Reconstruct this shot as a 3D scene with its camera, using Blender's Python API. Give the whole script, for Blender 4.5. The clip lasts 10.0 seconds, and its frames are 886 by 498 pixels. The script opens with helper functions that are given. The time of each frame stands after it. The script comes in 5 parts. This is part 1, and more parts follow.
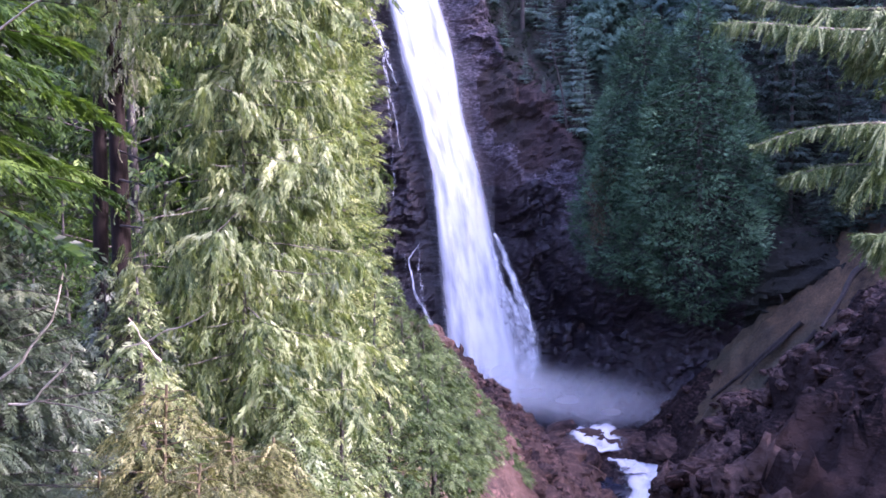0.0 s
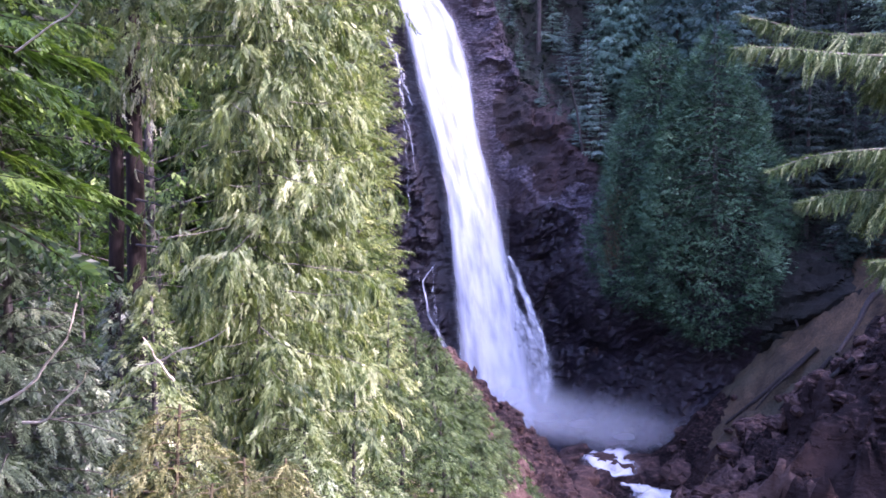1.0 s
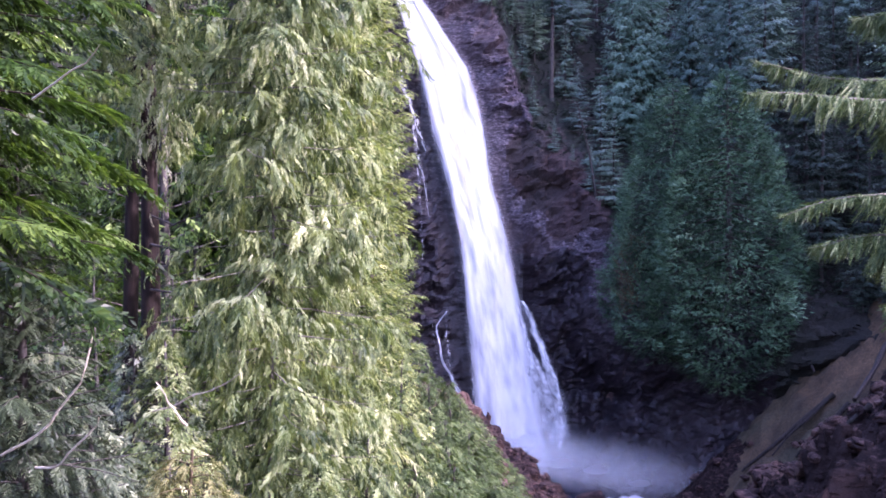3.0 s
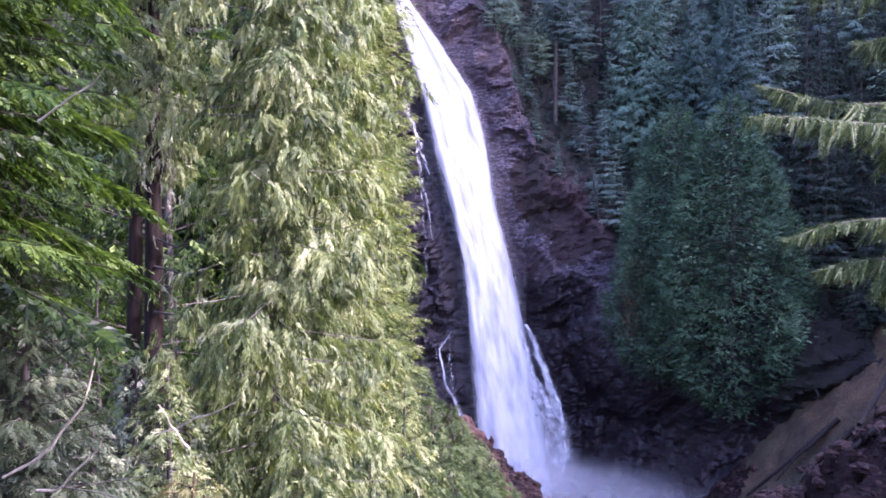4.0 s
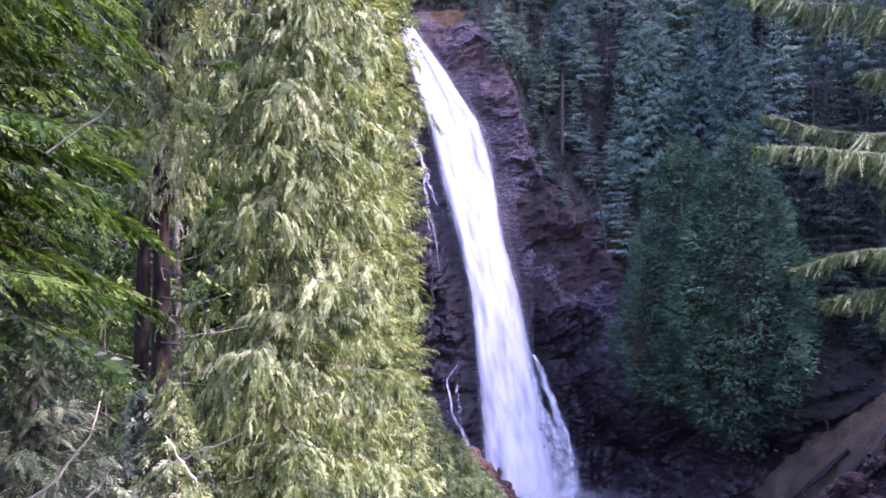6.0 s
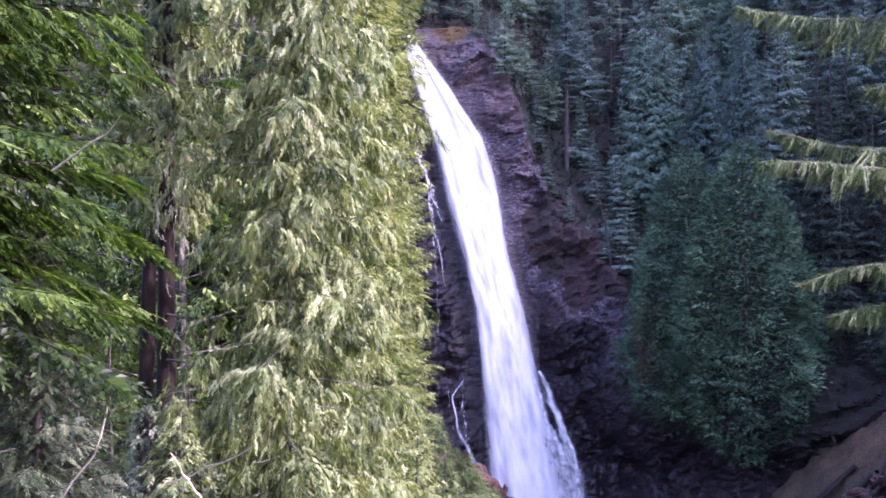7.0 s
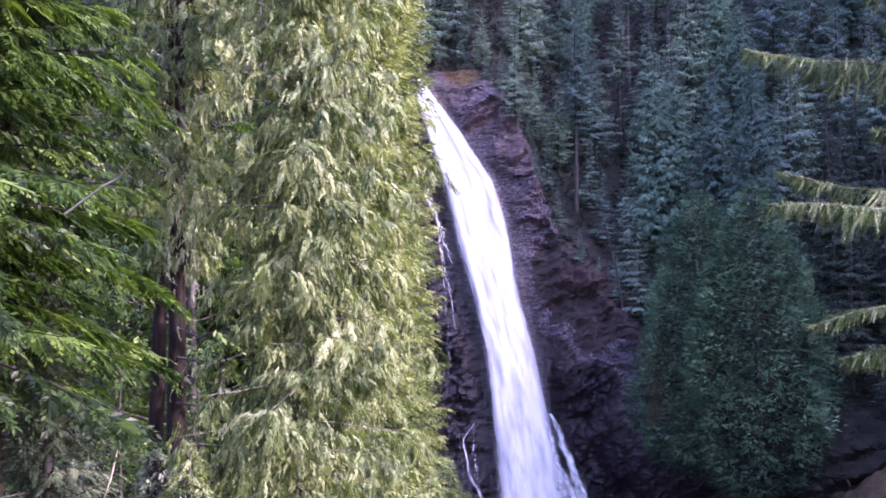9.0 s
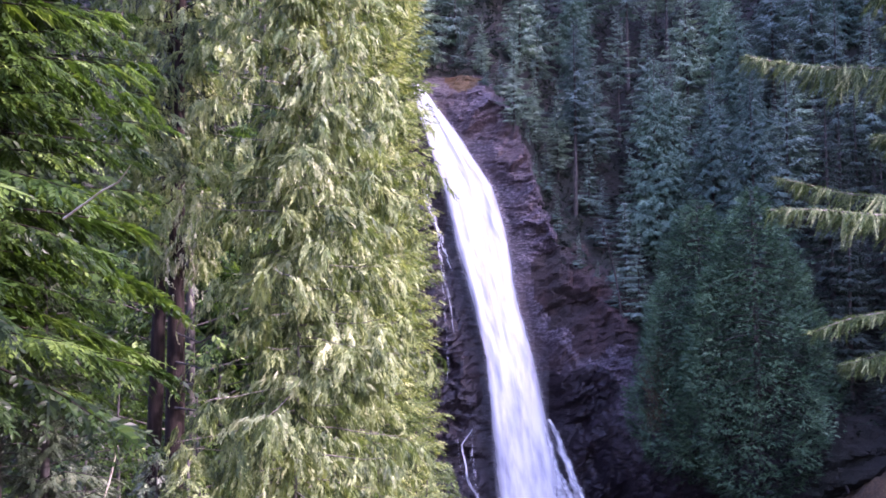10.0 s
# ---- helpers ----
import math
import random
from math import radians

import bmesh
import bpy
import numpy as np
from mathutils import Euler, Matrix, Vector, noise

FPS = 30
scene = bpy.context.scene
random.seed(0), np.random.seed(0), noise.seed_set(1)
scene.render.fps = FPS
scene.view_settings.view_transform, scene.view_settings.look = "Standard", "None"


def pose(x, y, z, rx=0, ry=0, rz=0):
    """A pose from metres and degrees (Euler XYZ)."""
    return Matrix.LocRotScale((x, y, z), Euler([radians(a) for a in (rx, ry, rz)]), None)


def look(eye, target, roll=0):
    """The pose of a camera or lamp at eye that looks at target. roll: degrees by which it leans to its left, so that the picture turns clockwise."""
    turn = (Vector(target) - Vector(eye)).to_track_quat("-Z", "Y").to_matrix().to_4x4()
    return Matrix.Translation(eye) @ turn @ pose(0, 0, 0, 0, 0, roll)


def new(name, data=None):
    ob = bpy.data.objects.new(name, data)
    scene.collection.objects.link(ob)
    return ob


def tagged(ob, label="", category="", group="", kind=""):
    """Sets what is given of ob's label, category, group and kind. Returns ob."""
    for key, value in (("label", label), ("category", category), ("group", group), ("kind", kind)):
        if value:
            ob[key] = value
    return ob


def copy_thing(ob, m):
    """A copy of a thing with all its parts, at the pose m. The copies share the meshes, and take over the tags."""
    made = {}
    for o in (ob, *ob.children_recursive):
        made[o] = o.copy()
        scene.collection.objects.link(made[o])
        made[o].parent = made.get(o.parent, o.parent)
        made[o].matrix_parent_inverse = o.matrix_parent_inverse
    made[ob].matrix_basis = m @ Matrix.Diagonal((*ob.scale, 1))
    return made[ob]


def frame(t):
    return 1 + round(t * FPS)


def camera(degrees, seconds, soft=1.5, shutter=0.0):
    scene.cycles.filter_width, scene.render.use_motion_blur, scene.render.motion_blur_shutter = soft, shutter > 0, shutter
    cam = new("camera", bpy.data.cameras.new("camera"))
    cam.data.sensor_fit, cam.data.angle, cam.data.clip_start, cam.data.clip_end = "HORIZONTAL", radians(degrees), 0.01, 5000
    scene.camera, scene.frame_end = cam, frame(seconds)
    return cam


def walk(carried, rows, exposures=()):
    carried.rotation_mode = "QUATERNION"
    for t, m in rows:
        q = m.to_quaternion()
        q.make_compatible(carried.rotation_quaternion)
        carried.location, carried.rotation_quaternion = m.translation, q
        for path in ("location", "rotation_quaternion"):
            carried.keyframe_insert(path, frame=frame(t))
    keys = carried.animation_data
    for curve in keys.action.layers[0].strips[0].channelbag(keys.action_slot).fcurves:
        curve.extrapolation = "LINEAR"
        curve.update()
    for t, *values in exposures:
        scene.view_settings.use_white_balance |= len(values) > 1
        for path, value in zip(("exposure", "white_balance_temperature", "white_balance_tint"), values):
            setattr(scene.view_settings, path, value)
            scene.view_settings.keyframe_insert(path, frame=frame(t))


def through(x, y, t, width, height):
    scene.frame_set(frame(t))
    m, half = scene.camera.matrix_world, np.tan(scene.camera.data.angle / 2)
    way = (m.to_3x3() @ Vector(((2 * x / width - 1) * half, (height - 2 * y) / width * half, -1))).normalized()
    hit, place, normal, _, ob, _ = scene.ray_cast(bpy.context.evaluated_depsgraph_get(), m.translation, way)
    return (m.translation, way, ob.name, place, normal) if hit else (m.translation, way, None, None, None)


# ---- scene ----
# A waterfall in a shaded forest gorge, seen from a viewpoint among sunlit cedars.
# The camera stands on one spot and slowly tilts up.
cam = camera(42.4, 10.0, soft=1.7)
EYE = 1.6
ROWS = [
    (0.0, 86.6, 0.399, -0.024), (0.5, 87.016, 0.162, 0.309), (1.0, 87.707, -0.092, 0.723), (1.5, 88.472, -0.218, 0.982),
    (2.0, 89.05, -0.26, 1.174), (2.5, 89.439, -0.091, 1.334), (4.0, 91.111, -0.209, 1.569), (4.5, 91.503, -0.369, 1.589),
    (5.0, 91.861, -0.155, 1.719), (5.5, 92.262, -0.146, 1.84), (7.0, 93.442, 0.013, 2.195), (7.5, 94.025, 0.059, 2.378),
    (8.0, 94.744, -0.043, 2.56), (8.5, 95.27, 0.13, 2.701), (9.0, 95.568, 0.1, 2.725), (9.5, 95.726, 0.009, 2.68),
    (10.0, 95.827, 0.003, 2.665),
]
walk(cam, [(t, pose(0, 0, EYE, a, b, c)) for t, a, b, c in ROWS], [(0.0, 2.88, 5850, 50), (5.0, 2.86, 5950, 53), (10.0, 2.82, 6050, 55)])

# ---- light ----
SUN_EL, SUN_AZ = radians(30), radians(105)  # azimuth clockwise from +y
SUN_DIR = Vector((math.cos(SUN_EL) * math.sin(SUN_AZ), math.cos(SUN_EL) * math.cos(SUN_AZ), math.sin(SUN_EL)))
world = bpy.data.worlds.new("sky")
scene.world = world
world.use_nodes = True
wn = world.node_tree
sky = wn.nodes.new("ShaderNodeTexSky")
sky.sky_type, sky.sun_disc = "NISHITA", False
sky.sun_elevation, sky.sun_rotation = SUN_EL, SUN_AZ
sky.air_density, sky.dust_density = 1.0, 2.4
wn.links.new(sky.outputs[0], wn.nodes["Background"].inputs[0])
wn.nodes["Background"].inputs[1].default_value = 0.15
sun = new("sun", bpy.data.lights.new("sun", "SUN"))
sun.data.energy, sun.data.angle, sun.data.color = 1.75, radians(0.6), (1.0, 0.96, 0.9)
sun.matrix_world = look((0, 0, 0), -SUN_DIR)


# ---- helpers of this scene ----
def hash3(i, j, k, seed):
    h = (i * 374761393 + j * 668265263 + k * 2147483647 + seed * 1274126177) & 0xFFFFFFFF
    h = ((h ^ (h >> 13)) * 1274126177) & 0xFFFFFFFF
    return ((h ^ (h >> 16)) & 0xFFFFFF) / 0xFFFFFF


def vnoise(p, seed=0):
    """Smooth value noise, -1 to 1, at the rows of p."""
    p = np.asarray(p, float)
    i = np.floor(p).astype(np.int64)
    f = p - i
    f = f * f * (3 - 2 * f)
    out = 0
    for a in (0, 1):
        for b in (0, 1):
            for c in (0, 1):
                w = (f[:, 0] if a else 1 - f[:, 0]) * (f[:, 1] if b else 1 - f[:, 1]) * (f[:, 2] if c else 1 - f[:, 2])
                out = out + w * hash3(i[:, 0] + a, i[:, 1] + b, i[:, 2] + c, seed)
    return out * 2 - 1


def fbm(p, octaves=4, seed=0, ridged=False):
    total, amp = 0, 1.0
    p = np.asarray(p, float)
    for o in range(octaves):
        n = vnoise(p, seed + o)
        total = total + amp * (1 - 2 * np.abs(n) if ridged else n)
        p, amp = p * 2.03 + 7.1, amp * 0.5
    return total


def mesh_of(name, verts, quads, mat, smooth=False, uv=None, tone=None):
    me = bpy.data.meshes.new(name)
    verts, quads = np.asarray(verts, np.float32), np.asarray(quads, np.int32)
    n = quads.shape[1]
    me.vertices.add(len(verts))
    me.vertices.foreach_set("co", verts.ravel())
    me.loops.add(quads.size)
    me.loops.foreach_set("vertex_index", quads.ravel())
    me.polygons.add(len(quads))
    me.polygons.foreach_set("loop_start", np.arange(0, quads.size, n, dtype=np.int32))
    me.polygons.foreach_set("use_smooth", np.full(len(quads), smooth))
    if uv is not None:
        layer = me.uv_layers.new(name="UVMap")
        layer.data.foreach_set("uv", np.asarray(uv, np.float32)[quads.ravel()].ravel())
    if tone is not None:
        me.attributes.new("tone", "FLOAT", "FACE").data.foreach_set("value", np.asarray(tone, np.float32))
    me.materials.append(mat)
    me.update(calc_edges=True)
    return me


def part(name, me, parent, label="", kind=""):
    ob = new(name, me)
    ob.parent = parent
    return tagged(ob, label, kind=kind)


def empty(name, place, label, category, group="", kind=""):
    ob = new(name)
    ob.location = place
    return tagged(ob, label, category, group, kind)


def grid_quads(nu, nv):
    i = np.arange(nu * nv).reshape(nv, nu)
    return np.stack([i[:-1, :-1], i[:-1, 1:], i[1:, 1:], i[1:, :-1]], -1).reshape(-1, 4)


def join(pieces):
    """Joins (verts, quads) pieces into one."""
    vs, qs, n = [], [], 0
    for v, q in pieces:
        vs.append(v)
        qs.append(q + n)
        n += len(v)
    return np.concatenate(vs), np.concatenate(qs)


def tube(points, radii, sides=6, rough=0.0, seed=0):
    """A tapered tube along points, closed at its ends by small rings."""
    p = np.asarray(points, float)
    r = np.asarray(radii, float)
    d = np.gradient(p, axis=0)
    d /= np.linalg.norm(d, axis=1, keepdims=True) + 1e-9
    ref = np.where(np.abs(d[:, 2:3]) > 0.9, [[1.0, 0, 0]], [[0, 0, 1.0]])
    a = np.cross(d, ref)
    a /= np.linalg.norm(a, axis=1, keepdims=True) + 1e-9
    b = np.cross(d, a)
    t = np.linspace(0, 2 * np.pi, sides, endpoint=False)
    v = p[:, None] + r[:, None, None] * (np.cos(t)[None, :, None] * a[:, None] + np.sin(t)[None, :, None] * b[:, None])
    if rough:
        v = v.reshape(-1, 3)
        v = v + rough * vnoise(v * 3.1, seed)[:, None] * (v - np.repeat(p, sides, 0))
        v = v.reshape(len(p), sides, 3)
    i = np.arange(len(p) * sides).reshape(len(p), sides)
    j = np.roll(i, -1, 1)
    q = np.stack([i[:-1], j[:-1], j[1:], i[1:]], -1).reshape(-1, 4)
    return v.reshape(-1, 3), q


# ---- materials ----
def material(name):
    m = bpy.data.materials.new(name)
    m.use_nodes = True
    nt = m.node_tree
    return m, nt, nt.nodes["Principled BSDF"]


def node(nt, kind, **values):
    n = nt.nodes.new(kind)
    for key, v in values.items():
        if key in n.inputs:
            n.inputs[key].default_value = v
    return n


def ramp(nt, source, stops):
    n = nt.nodes.new("ShaderNodeValToRGB")
    els = n.color_ramp.elements
    while len(els) < len(stops):
        els.new(0.5)
    for e, (at, c) in zip(els, stops):
        e.position, e.color = at, (*c, 1)
    nt.links.new(source, n.inputs[0])
    return n


def mix(nt, factor, a, b, blend="MIX"):
    n = nt.nodes.new("ShaderNodeMix")
    n.data_type, n.blend_type = "RGBA", blend
    for src, at in ((factor, 0), (a, 6), (b, 7)):
        if hasattr(src, "links"):
            nt.links.new(src, n.inputs[at])
        else:
            n.inputs[at].default_value = src if at == 0 else (*src, 1)
    return n.outputs[2]


def noise_at(nt, scale, detail=4.0, stretch=(1, 1, 1), rough=0.55, coords="Object"):
    tc = nt.nodes.new("ShaderNodeTexCoord")
    mp = nt.nodes.new("ShaderNodeMapping")
    mp.inputs["Scale"].default_value = stretch
    nt.links.new(tc.outputs[coords], mp.inputs[0])
    n = node(nt, "ShaderNodeTexNoise", Scale=scale, Detail=detail, Roughness=rough)
    nt.links.new(mp.outputs[0], n.inputs["Vector"])
    return n


def bump(nt, bsdf, source, strength, distance):
    b = node(nt, "ShaderNodeBump", Strength=strength, Distance=distance)
    nt.links.new(source, b.inputs["Height"])
    nt.links.new(b.outputs[0], bsdf.inputs["Normal"])


def leaf_material(name, dark, mid, light, through=0.35, rough=0.5, tint=1.6, patch=0.5, vary=False, gloss=0.3, each_leaf=0.4):
    """Needles and leaves: each spray and leaf differs a little, and light shines through."""
    m, nt, b = material(name)
    g = nt.nodes.new("ShaderNodeNewGeometry")
    a = nt.nodes.new("ShaderNodeAttribute")
    a.attribute_name = "tone"
    k = nt.nodes.new("ShaderNodeMath")
    k.operation = "MULTIPLY_ADD"
    nt.links.new(g.outputs["Random Per Island"], k.inputs[0])
    k.inputs[1].default_value = each_leaf
    nt.links.new(a.outputs["Fac"], k.inputs[2])
    r = ramp(nt, k.outputs[0], [(0.2, dark), (0.62, mid), (1.0, light), (1.25, tuple(1.15 * c + 0.05 for c in light))])
    n = noise_at(nt, patch, 3.0, rough=0.7)
    shade = ramp(nt, n.outputs[0], [(0.32, (0.6, 0.7, 0.56)), (0.68, (1.26, 1.16, 0.95))])
    col = mix(nt, 1.0, r.outputs[0], shade.outputs[0], "MULTIPLY")
    info = nt.nodes.new("ShaderNodeObjectInfo")
    each = ramp(nt, info.outputs["Random"], [(0.0, (0.55, 0.62, 0.72)), (0.5, (0.95, 1.0, 1.0)), (1.0, (1.35, 1.34, 1.2))])
    if vary:
        col = mix(nt, 1.0, col, each.outputs[0], "MULTIPLY")
    nt.links.new(col, b.inputs["Base Color"])
    b.inputs["Roughness"].default_value = rough
    b.inputs["Specular IOR Level"].default_value = gloss
    t = nt.nodes.new("ShaderNodeBsdfTranslucent")
    warm = mix(nt, 1.0, col, (tint, tint * 1.05, tint * 0.45), "MULTIPLY")
    nt.links.new(warm, t.inputs[0])
    s = nt.nodes.new("ShaderNodeMixShader")
    s.inputs[0].default_value = through
    nt.links.new(b.outputs[0], s.inputs[1])
    nt.links.new(t.outputs[0], s.inputs[2])
    nt.links.new(s.outputs[0], nt.nodes["Material Output"].inputs[0])
    return m


def bark_material(name, a, c, scale=9.0):
    m, nt, b = material(name)
    n = noise_at(nt, scale, 6.0, (1, 1, 0.18))
    big = noise_at(nt, 0.9, 3.0)
    r = ramp(nt, n.outputs[0], [(0.3, a), (0.7, c)])
    moss = ramp(nt, big.outputs[0], [(0.55, (1, 1, 1)), (0.75, (0.75, 0.95, 0.65))])
    nt.links.new(mix(nt, 1.0, r.outputs[0], moss.outputs[0], "MULTIPLY"), b.inputs["Base Color"])
    b.inputs["Roughness"].default_value = 0.85
    b.inputs["Specular IOR Level"].default_value = 0.2
    bump(nt, b, n.outputs[0], 0.9, 0.04)
    return m


def rock_material(name, dark, mid, light, moss, wet=0.45, relief=0.3, stops=(0.3, 0.52, 0.75)):
    m, nt, b = material(name)
    n1 = noise_at(nt, 0.22, 8.0, (1, 1, 1.8), 0.62)
    n2 = noise_at(nt, 1.7, 8.0, (1, 1, 2.2), 0.65)
    n3 = noise_at(nt, 0.09, 4.0)
    vor = nt.nodes.new("ShaderNodeTexVoronoi")
    tc = nt.nodes.new("ShaderNodeTexCoord")
    mp = nt.nodes.new("ShaderNodeMapping")
    mp.inputs["Scale"].default_value = (0.6, 0.6, 1.3)
    nt.links.new(tc.outputs["Object"], mp.inputs[0])
    nt.links.new(mp.outputs[0], vor.inputs["Vector"])
    vor.inputs["Scale"].default_value = 1.0
    c1 = ramp(nt, n2.outputs[0], list(zip(stops, (dark, mid, light))))
    c2 = ramp(nt, n1.outputs[0], [(0.35, (0.55, 0.55, 0.6)), (0.65, (1.2, 1.15, 1.12))])
    col = mix(nt, 1.0, c1.outputs[0], c2.outputs[0], "MULTIPLY")
    f = ramp(nt, n3.outputs[0], [(0.46, (0, 0, 0)), (0.6, (0.85, 0.85, 0.85))])
    col = mix(nt, f.outputs[0], col, moss)
    nt.links.new(col, b.inputs["Base Color"])
    b.inputs["Roughness"].default_value = wet
    b.inputs["Specular IOR Level"].default_value = 0.5 if wet < 0.6 else 0.12
    h = mix(nt, 0.5, n2.outputs[0], vor.outputs[0])
    bump(nt, b, h, 0.9, relief)
    return m


def soil_material(name, a, c, green, scale=0.6):
    m, nt, b = material(name)
    n1 = noise_at(nt, scale, 8.0, rough=0.65)
    n2 = noise_at(nt, 0.07, 4.0)
    n3 = noise_at(nt, 4.0, 6.0)
    col = ramp(nt, n1.outputs[0], [(0.32, a), (0.68, c)]).outputs[0]
    f = ramp(nt, n2.outputs[0], [(0.45, (0, 0, 0)), (0.62, (1, 1, 1))])
    col = mix(nt, f.outputs[0], col, green)
    fine = ramp(nt, n3.outputs[0], [(0.35, (0.6, 0.6, 0.6)), (0.65, (1.25, 1.25, 1.25))])
    nt.links.new(mix(nt, 1.0, col, fine.outputs[0], "MULTIPLY"), b.inputs["Base Color"])
    b.inputs["Roughness"].default_value = 0.9
    bump(nt, b, n3.outputs[0], 0.8, 0.25)
    return m


def water_material(name, along, across, low, high, edge=0.16, white=(0.87, 0.86, 0.89)):
    """Falling water: a white veil with streaks along its fall and soft, broken edges."""
    m, nt, b = material(name)
    uv = nt.nodes.new("ShaderNodeUVMap")
    mp = nt.nodes.new("ShaderNodeMapping")
    mp.inputs["Scale"].default_value = (across, along, 1)
    nt.links.new(uv.outputs[0], mp.inputs[0])
    n = node(nt, "ShaderNodeTexNoise", Scale=1.0, Detail=5.0, Roughness=0.6)
    nt.links.new(mp.outputs[0], n.inputs["Vector"])
    sep = nt.nodes.new("ShaderNodeSeparateXYZ")
    nt.links.new(uv.outputs[0], sep.inputs[0])

    def math_node(op, x, y=0.0):
        k = nt.nodes.new("ShaderNodeMath")
        k.operation = op
        for i, v in enumerate((x, y)):
            if hasattr(v, "links"):
                nt.links.new(v, k.inputs[i])
            else:
                k.inputs[i].default_value = v
        return k.outputs[0]

    side = math_node("MINIMUM", sep.outputs[0], math_node("SUBTRACT", 1.0, sep.outputs[0]))
    fade = node(nt, "ShaderNodeMapRange")
    fade.interpolation_type = "SMOOTHSTEP"
    nt.links.new(side, fade.inputs[0])
    fade.inputs[1].default_value, fade.inputs[2].default_value = 0.0, edge
    streak = node(nt, "ShaderNodeMapRange")
    streak.interpolation_type = "SMOOTHSTEP"
    nt.links.new(math_node("ADD", n.outputs[0], math_node("MULTIPLY", fade.outputs[0], 0.42)), streak.inputs[0])
    streak.inputs[1].default_value, streak.inputs[2].default_value = low, high
    ends = node(nt, "ShaderNodeMapRange")
    ends.interpolation_type = "SMOOTHSTEP"
    nt.links.new(math_node("SUBTRACT", 1.0, sep.outputs[1]), ends.inputs[0])
    ends.inputs[1].default_value, ends.inputs[2].default_value = 0.0, 0.09
    alpha = math_node("MULTIPLY", math_node("MULTIPLY", streak.outputs[0], fade.outputs[0]), ends.outputs[0])
    col = ramp(nt, n.outputs[0], [(0.34, tuple(0.66 * c for c in white)), (0.56, white)])
    nt.links.new(col.outputs[0], b.inputs["Base Color"])
    b.inputs["Roughness"].default_value = 0.6
    nt.links.new(alpha, b.inputs["Alpha"])
    bump(nt, b, n.outputs[0], 0.5, 0.3)
    return m


CEDAR = leaf_material("cedar_leaves", (0.045, 0.076, 0.035), (0.22, 0.282, 0.14), (0.39, 0.435, 0.33), 0.38, 0.48, 1.25, gloss=0.35, each_leaf=0.3)
CEDAR_GREY = leaf_material("cedar_leaves_silvery", (0.018, 0.032, 0.02), (0.07, 0.1, 0.066), (0.24, 0.28, 0.215), 0.22, 0.42, 1.2, gloss=0.5, each_leaf=0.25)
CEDAR_YELLOW = leaf_material("conifer_needles_yellow_green", (0.05, 0.085, 0.034), (0.21, 0.27, 0.12), (0.47, 0.51, 0.3), 0.3, 0.45, 1.25, each_leaf=0.3)
HEMLOCK_NEAR = leaf_material("hemlock_leaves", (0.009, 0.023, 0.006), (0.04, 0.085, 0.018), (0.13, 0.205, 0.052), 0.4, 0.45, 1.5, gloss=0.35, each_leaf=0.3)
SPRUCE_TIP = leaf_material("spruce_needles", (0.015, 0.036, 0.016), (0.058, 0.105, 0.046), (0.2, 0.27, 0.16), 0.30, 0.5, 1.25)
BROWN_BOUGH = leaf_material("browned_needles", (0.05, 0.058, 0.024), (0.135, 0.142, 0.058), (0.26, 0.26, 0.13), 0.28, 0.6, 1.15)
# hillside needles: distance haze is put into the colour, pale and bluish
FIR_HAZED = leaf_material("fir_needles_hazed", (0.105, 0.165, 0.18), (0.275, 0.385, 0.4), (0.5, 0.6, 0.6), 0.2, 0.55, 1.2, 0.15, True, each_leaf=0.2)
FIR_BLUE_HAZED = leaf_material("cedar_needles_hazed", (0.06, 0.12, 0.112), (0.175, 0.295, 0.28), (0.33, 0.475, 0.44), 0.2, 0.5, 1.2, 0.2, True, each_leaf=0.2)
CEDAR_DEEP = leaf_material("cedar_needles_deep_green", (0.02, 0.055, 0.04), (0.075, 0.17, 0.12), (0.175, 0.315, 0.235), 0.2, 0.5, 1.2, 0.2, each_leaf=0.2)
# brush leaves with the dark of the gaps between trees painted in
BRUSH_SHADED = leaf_material("low_brush_leaves_shaded", (0.008, 0.016, 0.015), (0.024, 0.042, 0.04), (0.06, 0.09, 0.08), 0.2, 0.6, 1.2)
# needles of the hollow's firs: the hollow's shade is in their dark colour
FIR_SHADED = leaf_material("fir_needles_shaded", (0.02, 0.036, 0.036), (0.05, 0.085, 0.085), (0.12, 0.17, 0.16), 0.2, 0.6, 1.2)
SHRUB = leaf_material("shrub_leaves", (0.03, 0.056, 0.022), (0.08, 0.127, 0.053), (0.16, 0.22, 0.115), 0.32, 0.5, 1.25, each_leaf=0.25)
BARK_RED = bark_material("cedar_bark", (0.006, 0.0035, 0.003), (0.026, 0.017, 0.0145))
BARK_GREY = bark_material("grey_bark", (0.09, 0.08, 0.07), (0.24, 0.22, 0.2))
BARK_BROWN = bark_material("brown_twigs", (0.06, 0.045, 0.025), (0.15, 0.115, 0.07))
BARK_DARK = bark_material("dark_bark", (0.035, 0.03, 0.03), (0.1, 0.09, 0.085))
DEAD_WOOD = bark_material("bleached_wood", (0.36, 0.31, 0.24), (0.58, 0.53, 0.44), 14.0)
LOG_WOOD = bark_material("wet_log", (0.012, 0.01, 0.01), (0.06, 0.05, 0.048), 5.0)
ROCK = rock_material("cliff_rock", (0.012, 0.009, 0.013), (0.055, 0.041, 0.052), (0.25, 0.215, 0.245), (0.065, 0.042, 0.042), 0.5, 0.4, (0.3, 0.48, 0.66))
WET_ROCK = rock_material("black_wet_rock", (0.005, 0.004, 0.006), (0.02, 0.015, 0.021), (0.1, 0.082, 0.1), (0.026, 0.018, 0.02), 0.35, 0.4, (0.32, 0.52, 0.72))
